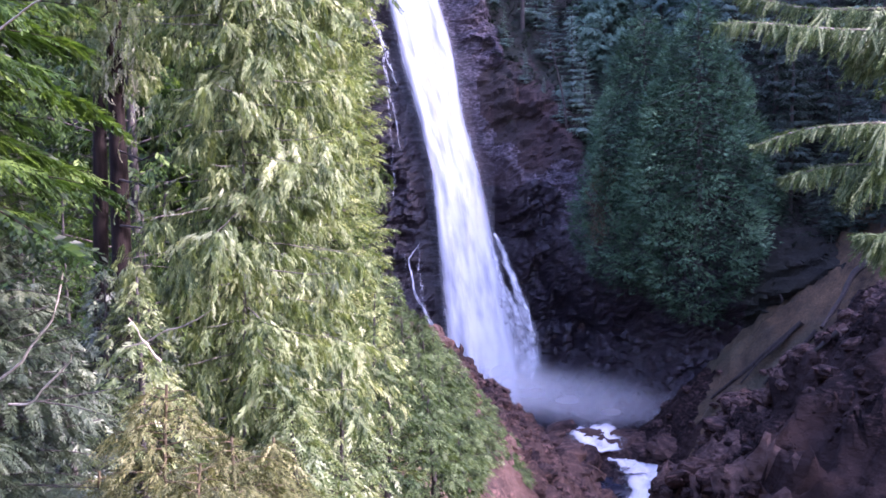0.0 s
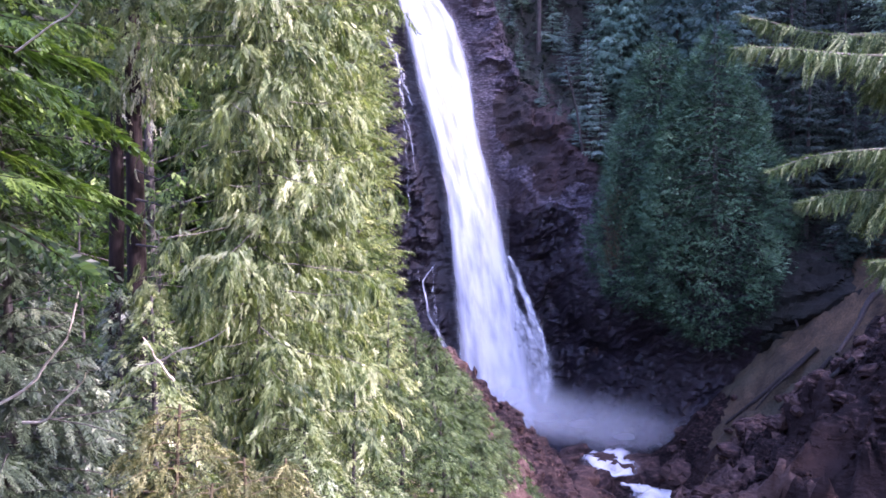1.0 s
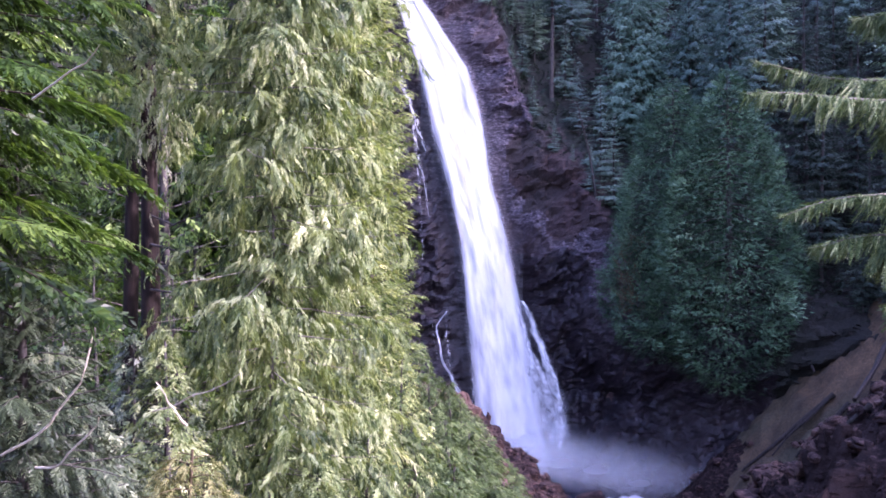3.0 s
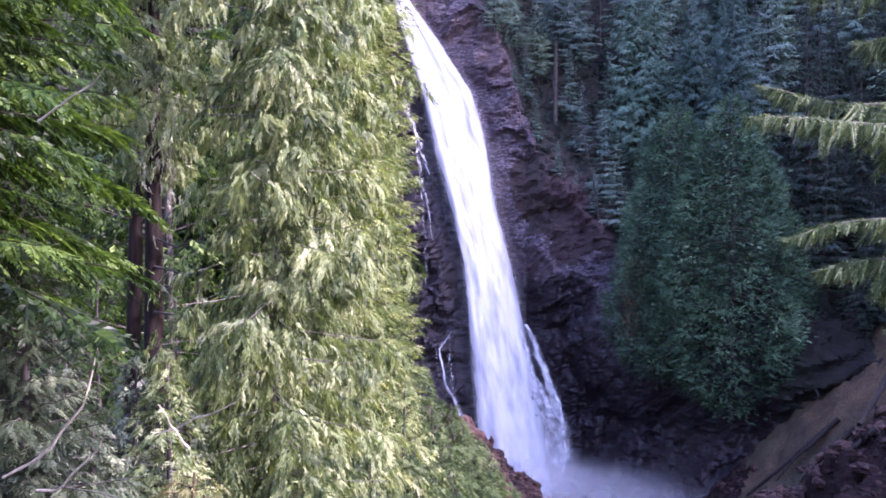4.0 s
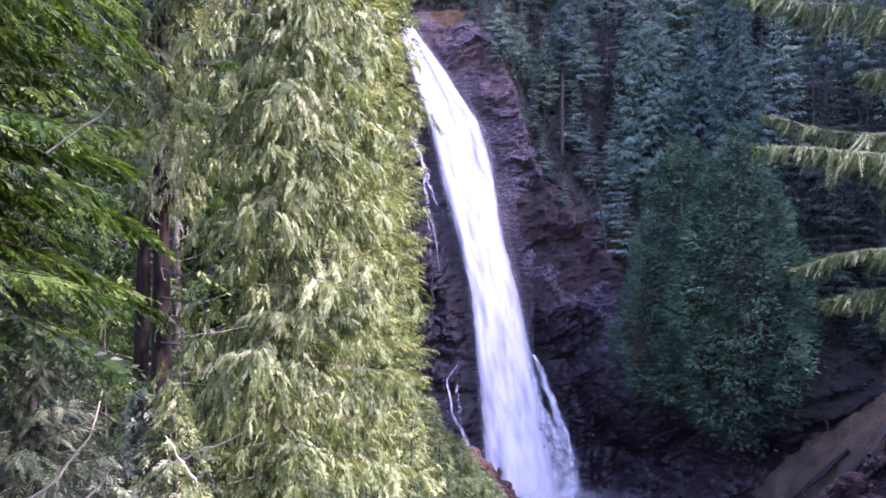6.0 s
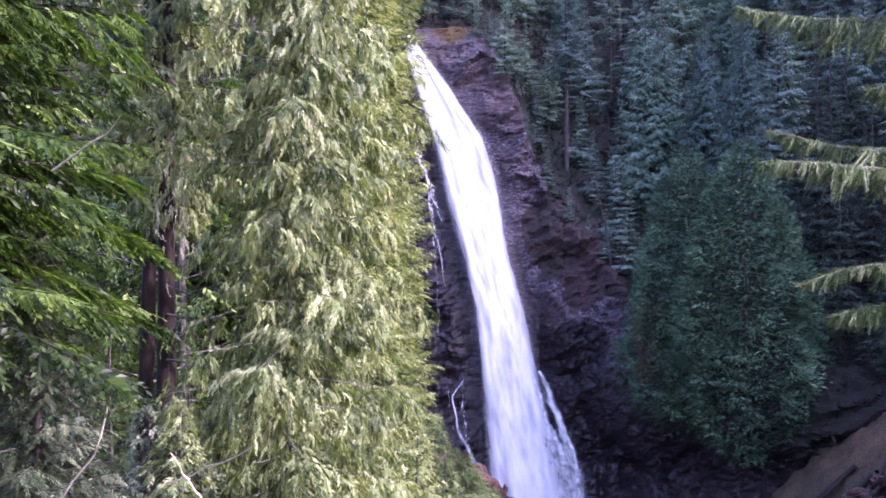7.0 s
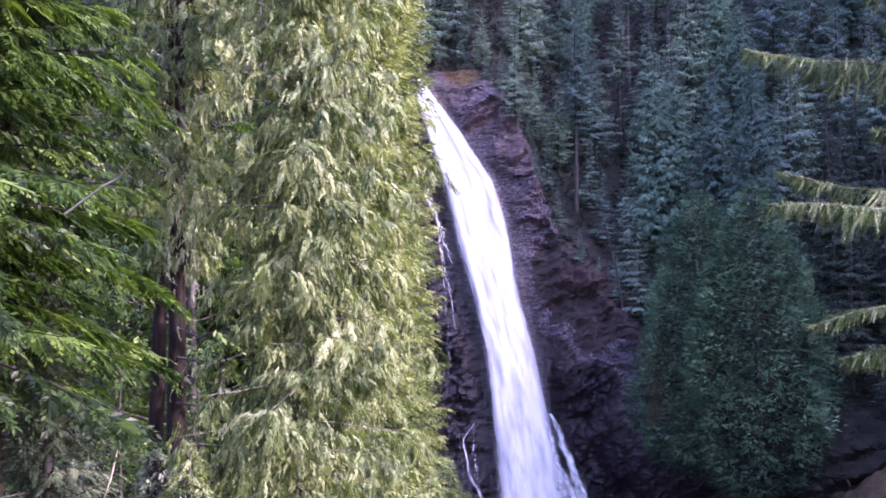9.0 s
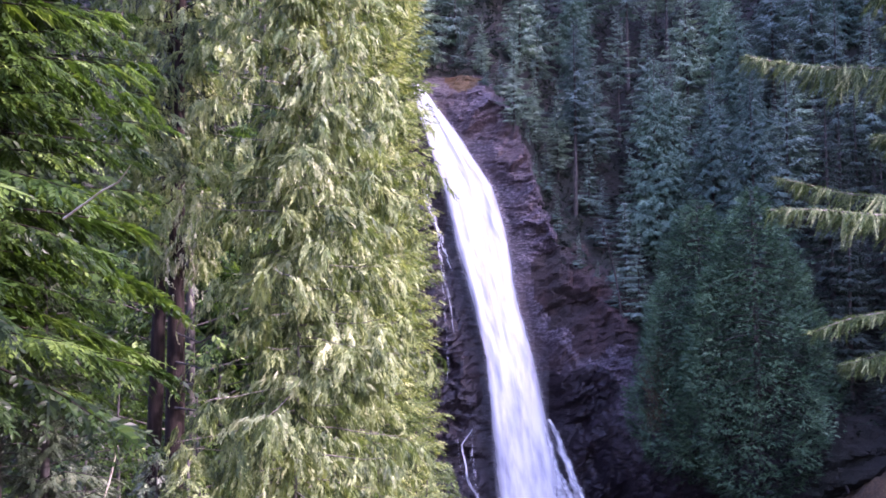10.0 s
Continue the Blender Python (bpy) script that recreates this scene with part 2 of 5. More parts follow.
BANK_ROCK = rock_material("brown_bank_rock", (0.022, 0.014, 0.013), (0.085, 0.055, 0.05), (0.25, 0.155, 0.125), (0.1, 0.062, 0.052), 0.75, 0.9, (0.36, 0.52, 0.7))
# the bank rock again, darkened to paint the shade on the right bank
SHADED_BANK = rock_material("shaded_bank_rock", (0.007, 0.0045, 0.0045), (0.026, 0.017, 0.017), (0.15, 0.095, 0.08), (0.036, 0.022, 0.02), 0.8, 0.9, (0.38, 0.54, 0.72))
# reddish-brown bank rock, lightened to paint the lit crest and bank foot
LIT_CREST = rock_material("lit_crest_stones", (0.034, 0.022, 0.019), (0.11, 0.07, 0.06), (0.26, 0.17, 0.138), (0.1, 0.062, 0.05), 0.75, 0.5, (0.34, 0.5, 0.7))
GROUND = soil_material("forest_soil", (0.03, 0.02, 0.012), (0.105, 0.068, 0.04), (0.088, 0.067, 0.036))
# mossy floor, its colour darkened to paint the shade under the trees
FLOOR_SHADED = soil_material("mossy_shaded_floor", (0.007, 0.008, 0.006), (0.02, 0.018, 0.013), (0.012, 0.018, 0.012))
SLOPE = soil_material("bare_tan_slope", (0.034, 0.022, 0.013), (0.145, 0.09, 0.047), (0.06, 0.052, 0.03), 0.35)
RUSSET = soil_material("russet_slope", (0.02, 0.011, 0.012), (0.07, 0.039, 0.038), (0.034, 0.026, 0.024), 0.5)
MOSS = soil_material("orange_brown_moss", (0.06, 0.032, 0.015), (0.15, 0.08, 0.035), (0.09, 0.07, 0.03), 1.5)
FALL = water_material("falling_water", 9.0, 6.0, 0.38, 0.8, 0.2)
VEIL = water_material("thin_water_veil", 16.0, 6.0, 0.84, 1.25, 0.4)
LACE = water_material("lacy_water", 16.0, 6.0, 0.76, 1.25, 0.45)
STRAND = water_material("broken_water", 10.0, 3.0, 0.5, 1.1, 0.5)
FOAM = water_material("river_foam", 5.0, 5.0, 0.5, 0.82, 0.3)


def pool_material():
    m, nt, b = material("dark_pool_water")
    n = noise_at(nt, 0.9, 4.0, (1, 0.5, 1))
    b.inputs["Base Color"].default_value = (0.035, 0.035, 0.05, 1)
    b.inputs["Roughness"].default_value = 0.12
    bump(nt, b, n.outputs[0], 0.6, 0.15)
    return m


def mist_material():
    m, nt, b = material("spray_mist")
    uv = nt.nodes.new("ShaderNodeUVMap")
    g = nt.nodes.new("ShaderNodeTexGradient")
    g.gradient_type = "SPHERICAL"
    mp = nt.nodes.new("ShaderNodeMapping")
    mp.inputs["Location"].default_value = (-1, -1, 0)
    mp.inputs["Scale"].default_value = (2, 2, 1)
    nt.links.new(uv.outputs[0], mp.inputs[0])
    nt.links.new(mp.outputs[0], g.inputs[0])
    n = noise_at(nt, 0.12, 2.0)
    f = ramp(nt, n.outputs[0], [(0.25, (0.6, 0.6, 0.6)), (0.75, (1, 1, 1))])
    k = node(nt, "ShaderNodeMapRange")
    k.interpolation_type = "SMOOTHERSTEP"
    nt.links.new(g.outputs["Fac"], k.inputs[0])
    k2 = nt.nodes.new("ShaderNodeMath")
    k2.operation = "MULTIPLY"
    nt.links.new(k.outputs[0], k2.inputs[0])
    nt.links.new(f.outputs[0], k2.inputs[1])
    k3 = nt.nodes.new("ShaderNodeMath")
    k3.operation = "MULTIPLY"
    nt.links.new(k2.outputs[0], k3.inputs[0])
    k3.inputs[1].default_value = 0.34
    b.inputs["Base Color"].default_value = (0.85, 0.87, 0.92, 1)
    b.inputs["Roughness"].default_value = 1.0
    nt.links.new(k3.outputs[0], b.inputs["Alpha"])
    return m


POOL, MIST = pool_material(), mist_material()

# ---- the lie of the land ----
ZS = np.arange(-46.0, 260.0, 1.0)


def curve(table):
    xs, ys = zip(*table)
    return lambda x: np.interp(x, xs, ys)


wall_foot = curve([(-60, 138), (-40, 152), (-25, 162), (-8, 170), (8, 170), (16, 164), (24, 153), (30, 147), (40, 141), (50, 134), (62, 124), (90, 95)])
wall_top = curve([(-60, 30), (-30, 46), (-12, 47), (-2, 46), (3, 40), (5.5, 33), (7.5, 25), (10, 19), (18, 8), (24, -5), (32, -8), (45, -10), (90, -10)])


def wall_y(x, z):
    """The depth of the gorge's end wall: steep rock below, wooded hillside above."""
    top = wall_top(x)
    rise = z + 34.0
    return wall_foot(x) + 0.17 * np.minimum(rise, top + 34.0) + 1.25 * np.maximum(z - top, 0)


bank_edge = curve([(-50, 9), (0, 6), (5, 3.0), (20, -1.3), (105, -1.3), (160, -45), (200, -60)])
edge_z = curve([(-50, 2), (0, 0), (1.5, -0.3), (8, -3.6), (15, -6.2), (30, -8.5), (55, -11.0), (105, -12.2), (160, -10)])
left_rise = curve([(0, 0.0), (25, 0.04), (60, 0.22), (105, 0.36)])
bed_z = curve([(-300, -60), (0, -50), (100, -41), (131, -37), (138, -34.6), (142, -32.4), (145.5, -31.3), (149, -31.9), (153, -33.0), (200, -33.0)])
right_foot = curve([(-200, 30), (60, 26), (98, 21), (106, 22), (116, 25), (128, 24.5), (140, 24), (160, 30)])
right_slope = curve([(-200, 0.5), (30, 0.6), (100, 0.85), (140, 1.02), (400, 1.05)])
# steep unseen hill on the right, added to keep the sun off the gorge
shade_hill_gain = curve([(-200, 0.32), (60, 0.36), (95, 1.3), (140, 2.1), (400, 2.1)])


def land(x, y):
    """Height of the ground, without its small unevenness."""
    x, y = np.broadcast_arrays(np.asarray(x, float), np.asarray(y, float))
    shape = x.shape
    x, y = x.ravel(), y.ravel()
    e, ze, bed = bank_edge(y), edge_z(y), bed_z(y)
    k = left_rise(y)
    left = np.where(x < e, ze + k * (e - x), ze - 1.05 * (x - e))
    left = np.where(x < -60, ze + k * (e + 60) + 0.6 * (-60 - x), left)
    d = x - right_foot(y)
    right = bed + right_slope(y) * np.minimum(d, 30) + shade_hill_gain(y) * np.maximum(d - 30, 0)
    spur = np.where(x > 21, -27.5 + 0.825 * (x - 21), -27.5 + 3.0 * (x - 21)) - 1.05 * np.maximum(y - 108, 0) - 0.25 * np.maximum(92 - y, 0)
    z = np.maximum(np.maximum(left, right), np.maximum(bed, spur))
    back = np.full_like(z, -100.0)
    far = y > 90
    gap = np.interp(ZS, (-46, 60), (9.0, 2.5))
    xf, yf, res = x[far], y[far], np.full(far.sum(), -100.0)
    for xv in np.unique(np.round(xf, 3)):
        k = np.abs(xf - xv) < 6e-4
        res[k] = np.interp(yf[k], wall_y(np.full_like(ZS, xv), ZS) + gap, ZS, left=-100)
    back[far] = res
    z = np.maximum(z, back)
    z = 300 * np.tanh(z / 300)
    return z.reshape(shape)


def spaced(lo, hi, step, reach, n):
    """Even steps from lo to hi, then ever wider ones out to the horizon."""
    core = np.arange(lo, hi + step / 2, step)
    out = np.cumsum(step * np.geomspace(1.1, 2.0 * reach / n / step, n))
    out = out * (reach / out[-1])
    return np.concatenate([lo - out[::-1], core, hi + out])


gx, gy = spaced(-20, 62, 0.6, 1800, 60), spaced(52, 150, 0.6, 1800, 60)
X, Y = np.meshgrid(gx, gy)
Z = land(X, Y)
P = np.stack([X.ravel(), Y.ravel(), Z.ravel()], 1)
near = np.clip(np.hypot(P[:, 0], P[:, 1]) / 30 - 0.1, 0.0, 1) * np.where((P[:, 1] > 150) & (np.abs(P[:, 0]) < 40), 0.25, 1)
P[:, 2] += near * (0.9 * fbm(P * 0.11, 3, 5) + 0.4 * fbm(P * 0.6, 3, 9))
banks = np.clip((P[:, 1] - 55) / 15, 0, 1) * np.clip((P[:, 0] + 6) / 6, 0, 1) * np.clip((60 - P[:, 0]) / 10, 0, 1)
P[:, 2] += banks * np.where(P[:, 1] > 114, 0.45, 1.0) * (1.3 * fbm(P * (0.35, 0.35, 0.25), 5, 15, True) - 0.7 + 0.45 * fbm(P * (0.9, 0.9, 0.6), 2, 17, True))
right_bank = np.clip((P[:, 0] - 17) / 4, 0, 1) * np.clip((P[:, 1] - 80) / 8, 0, 1) * np.clip((119 - P[:, 1]) / 4, 0, 1) * np.clip((60 - P[:, 0]) / 10, 0, 1)
P[:, 2] += right_bank * (1.7 * fbm(P * (0.2, 0.2, 0.15), 4, 25, True) - 1.2 + 0.9 * fbm(P * (0.55, 0.55, 0.4), 2, 27, True))
tan = np.clip((P[:, 1] - 112) / 6, 0, 1) * np.clip((P[:, 0] - 25) / 4, 0, 1) * np.clip((66 - P[:, 0]) / 8, 0, 1)
P[:, 2] += tan * 0.7 * fbm(np.stack([P[:, 0] * 0.05, P[:, 1] * 0.45 + P[:, 0] * 0.1, 0 * P[:, 0]], 1), 3, 19, True)
P[:, 1] -= right_bank * 1.6 * fbm(P * (0.25, 0.1, 0.3) + 3, 3, 29)
P[:, 0] += right_bank * 1.2 * fbm(P * (0.1, 0.3, 0.3) + 5, 3, 30)
ground = tagged(new("ground", mesh_of("ground", P, grid_quads(len(gx), len(gy)), GROUND, True)),
                "brown forest soil of a steep gorge under conifers", "ground", kind="structure")
ground.data.materials.append(BANK_ROCK)
centre = P[grid_quads(len(gx), len(gy))].mean(1)
stony = (centre[:, 1] > 52) & (centre[:, 0] > -7) & (centre[:, 0] < 70) & (centre[:, 2] < 6) 
ground.data.materials.append(FLOOR_SHADED)
ground.data.materials.append(SLOPE)
ground.data.materials.append(SHADED_BANK)
ground.data.materials.append(LIT_CREST)
bare_slope = (centre[:, 1] > 114) & (centre[:, 1] < 150) & (centre[:, 0] > 39 + 0.6 * (centre[:, 2] + 14) + 1.2 * vnoise(centre * 0.2, 23)) & (centre[:, 0] < 66) & (centre[:, 2] < 3)
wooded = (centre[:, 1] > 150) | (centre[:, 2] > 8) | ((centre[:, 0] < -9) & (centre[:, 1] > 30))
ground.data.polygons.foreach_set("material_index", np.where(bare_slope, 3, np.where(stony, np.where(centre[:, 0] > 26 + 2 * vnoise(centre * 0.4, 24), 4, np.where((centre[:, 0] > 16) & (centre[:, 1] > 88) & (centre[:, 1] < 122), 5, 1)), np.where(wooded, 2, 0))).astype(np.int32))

def on_wall(u, v, off=0.8):
    """The place on the end wall in the direction (u, v) from the eye: x / y and height / y."""
    yy = np.full_like(np.asarray(u, float), 175.0)
    for _ in range(30):
        yy = 0.5 * yy + 0.5 * (wall_y(u * yy, EYE + v * yy) - off)
    return np.stack([u * yy, yy, EYE + v * yy], -1)


# the fall's course: height, left and right edge, each as a share of the depth
FALL_V = np.array([0.249, 0.244, 0.204, 0.157, 0.105, 0.05, 0.01, -0.049, -0.10, -0.14, -0.18, -0.217])
FALL_L = np.array([-0.0775, -0.0765, -0.0645, -0.0505, -0.038, -0.0235, -0.0135, -0.008, -0.004, -0.002, 0.002, 0.006])
FALL_R = np.array([-0.062, -0.061, -0.0305, 0.0005, 0.0165, 0.0245, 0.0345, 0.047, 0.058, 0.067, 0.073, 0.078])

# the rock wall at the gorge's end
cx, cz = np.arange(-42, 70, 0.42), np.arange(-40, 62, 0.42)
CX, CZ = np.meshgrid(cx, cz)
CY = wall_y(CX, CZ)
Q = np.stack([CX.ravel(), CY.ravel(), CZ.ravel()], 1)
warp = Q + 3.0 * np.stack([vnoise(Q * 0.12, 31), vnoise(Q * 0.12, 32), vnoise(Q * 0.12, 33)], 1)
big = fbm(warp * (0.07, 0.07, 0.1), 3, 21)
tilted = np.stack([warp[:, 0] + 0.5 * warp[:, 2], warp[:, 1], warp[:, 2] - 0.45 * warp[:, 0]], 1)
blocks = fbm(tilted * (0.11, 0.15, 0.2), 5, 41, True)
cells = np.floor(tilted * (0.24, 0.2, 0.36) + 0.3 * fbm(Q * 0.35, 2, 44)[:, None])
steps = hash3(*cells.astype(np.int64).T, 5)
rocky = np.clip((wall_top(Q[:, 0]) + 14 - Q[:, 2]) / 10, 0.15, 1)
mid = on_wall((FALL_L + FALL_R) / 2, FALL_V, 0.0)
half = np.interp(Q[:, 2], mid[::-1, 2], ((FALL_R - FALL_L) / 2 * mid[:, 1])[::-1])
away = np.abs(Q[:, 0] - np.interp(Q[:, 2], mid[::-1, 2], mid[::-1, 0]))
calm = 0.1 + 0.9 * np.clip((away - half - 0.5) / 4.0, 0, 1)
Q[:, 1] -= calm * rocky * (1.8 * big + 1.2 * blocks + 1.0 * steps + 0.42 * fbm(Q * (0.8, 0.8, 1.5), 3, 61)) - 0.6
cave = np.exp(-(((Q[:, 0] - 28) / 16) ** 2 + ((Q[:, 2] + 20) / 6.5) ** 2))
Q[:, 1] += 7.0 * cave
Q[:, 2] += calm * rocky * 0.5 * fbm(Q * 0.4 + 3, 2, 71)
cliff = tagged(new("cliff_face", mesh_of("cliff_face", Q, grid_quads(len(cx), len(cz)), ROCK)),
               "dark wet purple-brown rock wall behind the waterfall", "cliff", kind="structure")
cliff.data.materials.append(FLOOR_SHADED)
cliff.data.materials.append(MOSS)
cliff.data.materials.append(RUSSET)
cliff.data.materials.append(WET_ROCK)
centre = Q[grid_quads(len(cx), len(cz))].mean(1)
wooded = centre[:, 2] > wall_top(centre[:, 0]) + 3 + 2.5 * vnoise(centre * 0.2, 81)
mossy = (centre[:, 2] > 46.6 + 0.3 * (centre[:, 0] + 5.4) ** 2 + vnoise(centre * 0.7, 82)) & (centre[:, 2] < 50)
russet = ((centre[:, 0] - 13.5) / 7.5) ** 2 + ((centre[:, 2] - 12 + 0.6 * (centre[:, 0] - 13.5)) / 8.0) ** 2 < 1 + 0.8 * vnoise(centre * 0.3, 83)
beside = centre[:, 0] - np.interp(centre[:, 2], mid[::-1, 2], mid[::-1, 0])
wet = (beside < 0) & (beside > -16) & (centre[:, 2] < 44) | (centre[:, 2] < 3 - 0.35 * np.maximum(beside, 0) + 6 * vnoise(centre * 0.15, 84)) & (beside < 34)
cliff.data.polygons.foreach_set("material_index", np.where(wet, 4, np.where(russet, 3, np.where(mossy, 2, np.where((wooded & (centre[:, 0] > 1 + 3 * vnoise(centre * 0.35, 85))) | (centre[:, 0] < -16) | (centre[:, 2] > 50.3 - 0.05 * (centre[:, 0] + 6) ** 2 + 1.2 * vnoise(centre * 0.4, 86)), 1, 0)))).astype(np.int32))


# ---- the waterfall ----
FALL_FOOT = np.array((8.0, 168.0, -32.0))
waterfall = empty("waterfall", FALL_FOOT, "tall white waterfall plunging down dark rock into a pool", "waterfall")
def sheet(left, right, vs, n_across, n_along, off, seed, swell=0.9):
    """A falling sheet of water between two edges, swelling out from the rock."""
    v = np.linspace(vs[0], vs[-1], n_along)
    l = np.interp(-v, -np.asarray(vs), left)
    r = np.interp(-v, -np.asarray(vs), right)
    a = np.linspace(0, 1, n_across)
    U = l[:, None] + (r - l)[:, None] * a
    V = np.repeat(v[:, None], n_across, 1)
    p = on_wall(U.ravel(), V.ravel(), off)
    A, S = np.tile(a, n_along), np.repeat(np.linspace(0, 1, n_along), n_across)
    bulge = np.sqrt(np.clip(1 - (2 * A - 1) ** 2, 0, 1)) * swell
    streak = vnoise(np.stack([A * 6, S * 14, 0 * A + seed], 1), seed) * 0.35 + vnoise(np.stack([A * 16, S * 34, 0 * A], 1), seed + 3) * 0.18
    p[:, 1] -= bulge + streak
    return p - FALL_FOOT, np.stack([A, S], 1)


p, uv = sheet(FALL_L, FALL_R, FALL_V, 44, 260, 2.3, 3)
part("main_fall", mesh_of("main_fall", p, grid_quads(44, 260), FALL, True, uv), waterfall)
p, uv = sheet(FALL_L[:9] - 0.005, FALL_R[:9] + 0.004, FALL_V[:9], 40, 200, 1.7, 8, 0.5)
part("back_veil", mesh_of("back_veil", p, grid_quads(40, 200), VEIL, True, uv), waterfall, "thin spray at the edges of the fall")


def strand(points, widths, seed, mat=STRAND, off=2.2):
    pts = np.array(points)
    v = np.linspace(pts[0, 1], pts[-1, 1], 70)
    c = np.interp(-v, -pts[:, 1], pts[:, 0])
    w = np.interp(-v, -pts[:, 1], widths)
    c = c + 0.0014 * vnoise(np.stack([v * 70, 0 * v, 0 * v + seed], 1), seed)
    p, uv = sheet(c - w / 2, c + w / 2, v, 8, 110, off, seed, 0.5)
    return mesh_of("strand", p, grid_quads(8, 110), mat, True, uv)


for pts, w, m in (
        ([(0.045, -0.046), (0.057, -0.075), (0.067, -0.105), (0.0765, -0.135), (0.0785, -0.175)], (0.009, 0.016, 0.019, 0.022, 0.028), STRAND),
        ([(0.040, -0.05), (0.050, -0.09), (0.059, -0.13), (0.063, -0.165)], (0.01, 0.018, 0.022, 0.028), STRAND),
        ([(0.050, -0.085), (0.063, -0.112), (0.070, -0.14), (0.072, -0.172)], (0.008, 0.016, 0.02, 0.025), STRAND),
        ([(0.062, -0.09), (0.073, -0.112), (0.0775, -0.14), (0.079, -0.18)], (0.006, 0.010, 0.009, 0.01), STRAND),
        ([(-0.021, -0.055), (-0.0305, -0.068), (-0.026, -0.095), (-0.014, -0.122), (-0.004, -0.14)], (0.002, 0.004, 0.005, 0.008, 0.012), STRAND),
        ([(-0.02, -0.05), (-0.022, -0.08), (-0.016, -0.11), (-0.006, -0.14)], (0.003, 0.008, 0.009, 0.01), VEIL),
        ([(-0.034, -0.055), (-0.033, -0.075), (-0.028, -0.1)], (0.002, 0.003, 0.003), VEIL),
        ([(-0.066, 0.16), (-0.052, 0.12), (-0.046, 0.085), (-0.040, 0.05), (-0.035, 0.02)], (0.004, 0.009, 0.009, 0.006, 0.003), LACE),
        ([(-0.067, 0.175), (-0.058, 0.14), (-0.046, 0.105), (-0.036, 0.08)], (0.006, 0.012, 0.012, 0.006), LACE),
        ([(-0.050, 0.10), (-0.045, 0.06), (-0.043, 0.02), (-0.041, -0.02)], (0.003, 0.005, 0.004, 0.003), VEIL)):
    part("strand", strand(pts, w, len(pts) + int(1000 * abs(pts[0][0])), m), waterfall)

# pool and stream
a = np.linspace(0, 2 * np.pi, 64, endpoint=False)
ring = np.stack([14 + 21 * np.cos(a) + 1.5 * vnoise(np.stack([a * 2, a * 0, a * 0], 1), 4), 158.5 + 12.5 * np.sin(a), 0 * a - 31.6], 1)
bm = bmesh.new()
bm.faces.new([bm.verts.new(v) for v in ring])
me = bpy.data.meshes.new("pool")
bm.to_mesh(me)
me.materials.append(POOL)
tagged(new("pool", me), "dark plunge pool under the waterfall", "pool", kind="structure")


def ribbon(path, widths, n_across, n_along, lift, seed):
    pth = np.array(path, float)
    s = np.linspace(0, 1, len(pth))
    t = np.linspace(0, 1, n_along)
    c = np.stack([np.interp(t, s, pth[:, k]) for k in range(3)], 1)
    d = np.gradient(c, axis=0)[:, :2]
    d /= np.linalg.norm(d, axis=1, keepdims=True)
    side = np.stack([-d[:, 1], d[:, 0], 0 * t], 1)
    w = np.interp(t, s, widths)
    A = np.linspace(-0.5, 0.5, n_across)
    p = c[:, None] + side[:, None] * (A[None, :, None] * w[:, None, None])
    p = p.reshape(-1, 3)
    p[:, 2] += lift + 0.35 * vnoise(p * 0.9, seed) + 0.2 * vnoise(p * 2.3, seed + 1)
    return p, np.stack([np.tile(A + 0.5, n_along), np.repeat(t, n_across)], 1)


STREAM = [(14, 152, -31.6), (19, 144.5, -31.9), (20.5, 142, -32.6), (20.5, 138, -34.2), (22.5, 134, -35.2), (22.5, 130, -36.6), (22, 118, -38.5), (21, 95, -41)]
p, uv = ribbon(STREAM, (14, 9, 9, 7, 8, 8, 7, 7), 24, 90, -0.2, 12)
stream = tagged(new("stream", mesh_of("stream", p, grid_quads(24, 90), POOL, True, uv)), "dark stream running out of the pool", "stream", kind="structure")
for path, w, s in (([(16.6, 147.5, -31.2), (18.8, 145, -31.0), (19.6, 142, -32.0), (19.9, 140, -33.0)], (5, 9, 8, 6), 3),
                   ([(20.8, 139.4, -33.3), (23.8, 137.4, -33.6), (25.0, 135, -34.1), (24.4, 131, -35.4), (23.6, 127, -36.4)], (4.5, 9.5, 10, 8, 8), 5)):
    p, uv = ribbon(path, w, 26, 60, 0.65, s)
    tagged(new("rapids", mesh_of("rapids", p, grid_quads(26, 60), FOAM, True, uv)), "white foaming rapids below the pool", "rapids", kind="structure")

# mist over the pool: soft curved puffs of spray
mist = empty("mist", (9, 160, -31), "pale spray drifting from the foot of the falls", "mist", kind="stuff")


def puff(w, h, seed, bulge=0.05):
    """A round, slightly bulging veil of spray."""
    r, t = np.meshgrid(np.linspace(0.002, 1, 10), np.linspace(0, 2 * np.pi, 25))
    A, B = (r * np.cos(t)).ravel(), (r * np.sin(t)).ravel()
    pt = np.stack([A * w / 2, -bulge * w * (1 - A * A - B * B) + 8 * bulge * vnoise(np.stack([A * 2, B * 2, 0 * A], 1), seed), B * h / 2], 1)
    return mesh_of("puff", pt, grid_quads(10, 25), MIST, True, np.stack([A * 0.5 + 0.5, B * 0.5 + 0.5], 1))


for k, (x, y, z, w, h) in enumerate(((8, 160, -24.5, 15, 15), (9.5, 158, -26.2, 18, 11), (10.5, 156.5, -27.2, 20, 9), (12.5, 155, -27.0, 32, 9.4), (17, 152, -27.4, 36, 8.0), (22, 147, -28.2, 32, 6.6))):
    ob = part("puff", puff(w, h, k, 0.01), mist)
    ob.location = (x - 9, y - 160, z + 31)
    ob.visible_shadow = False


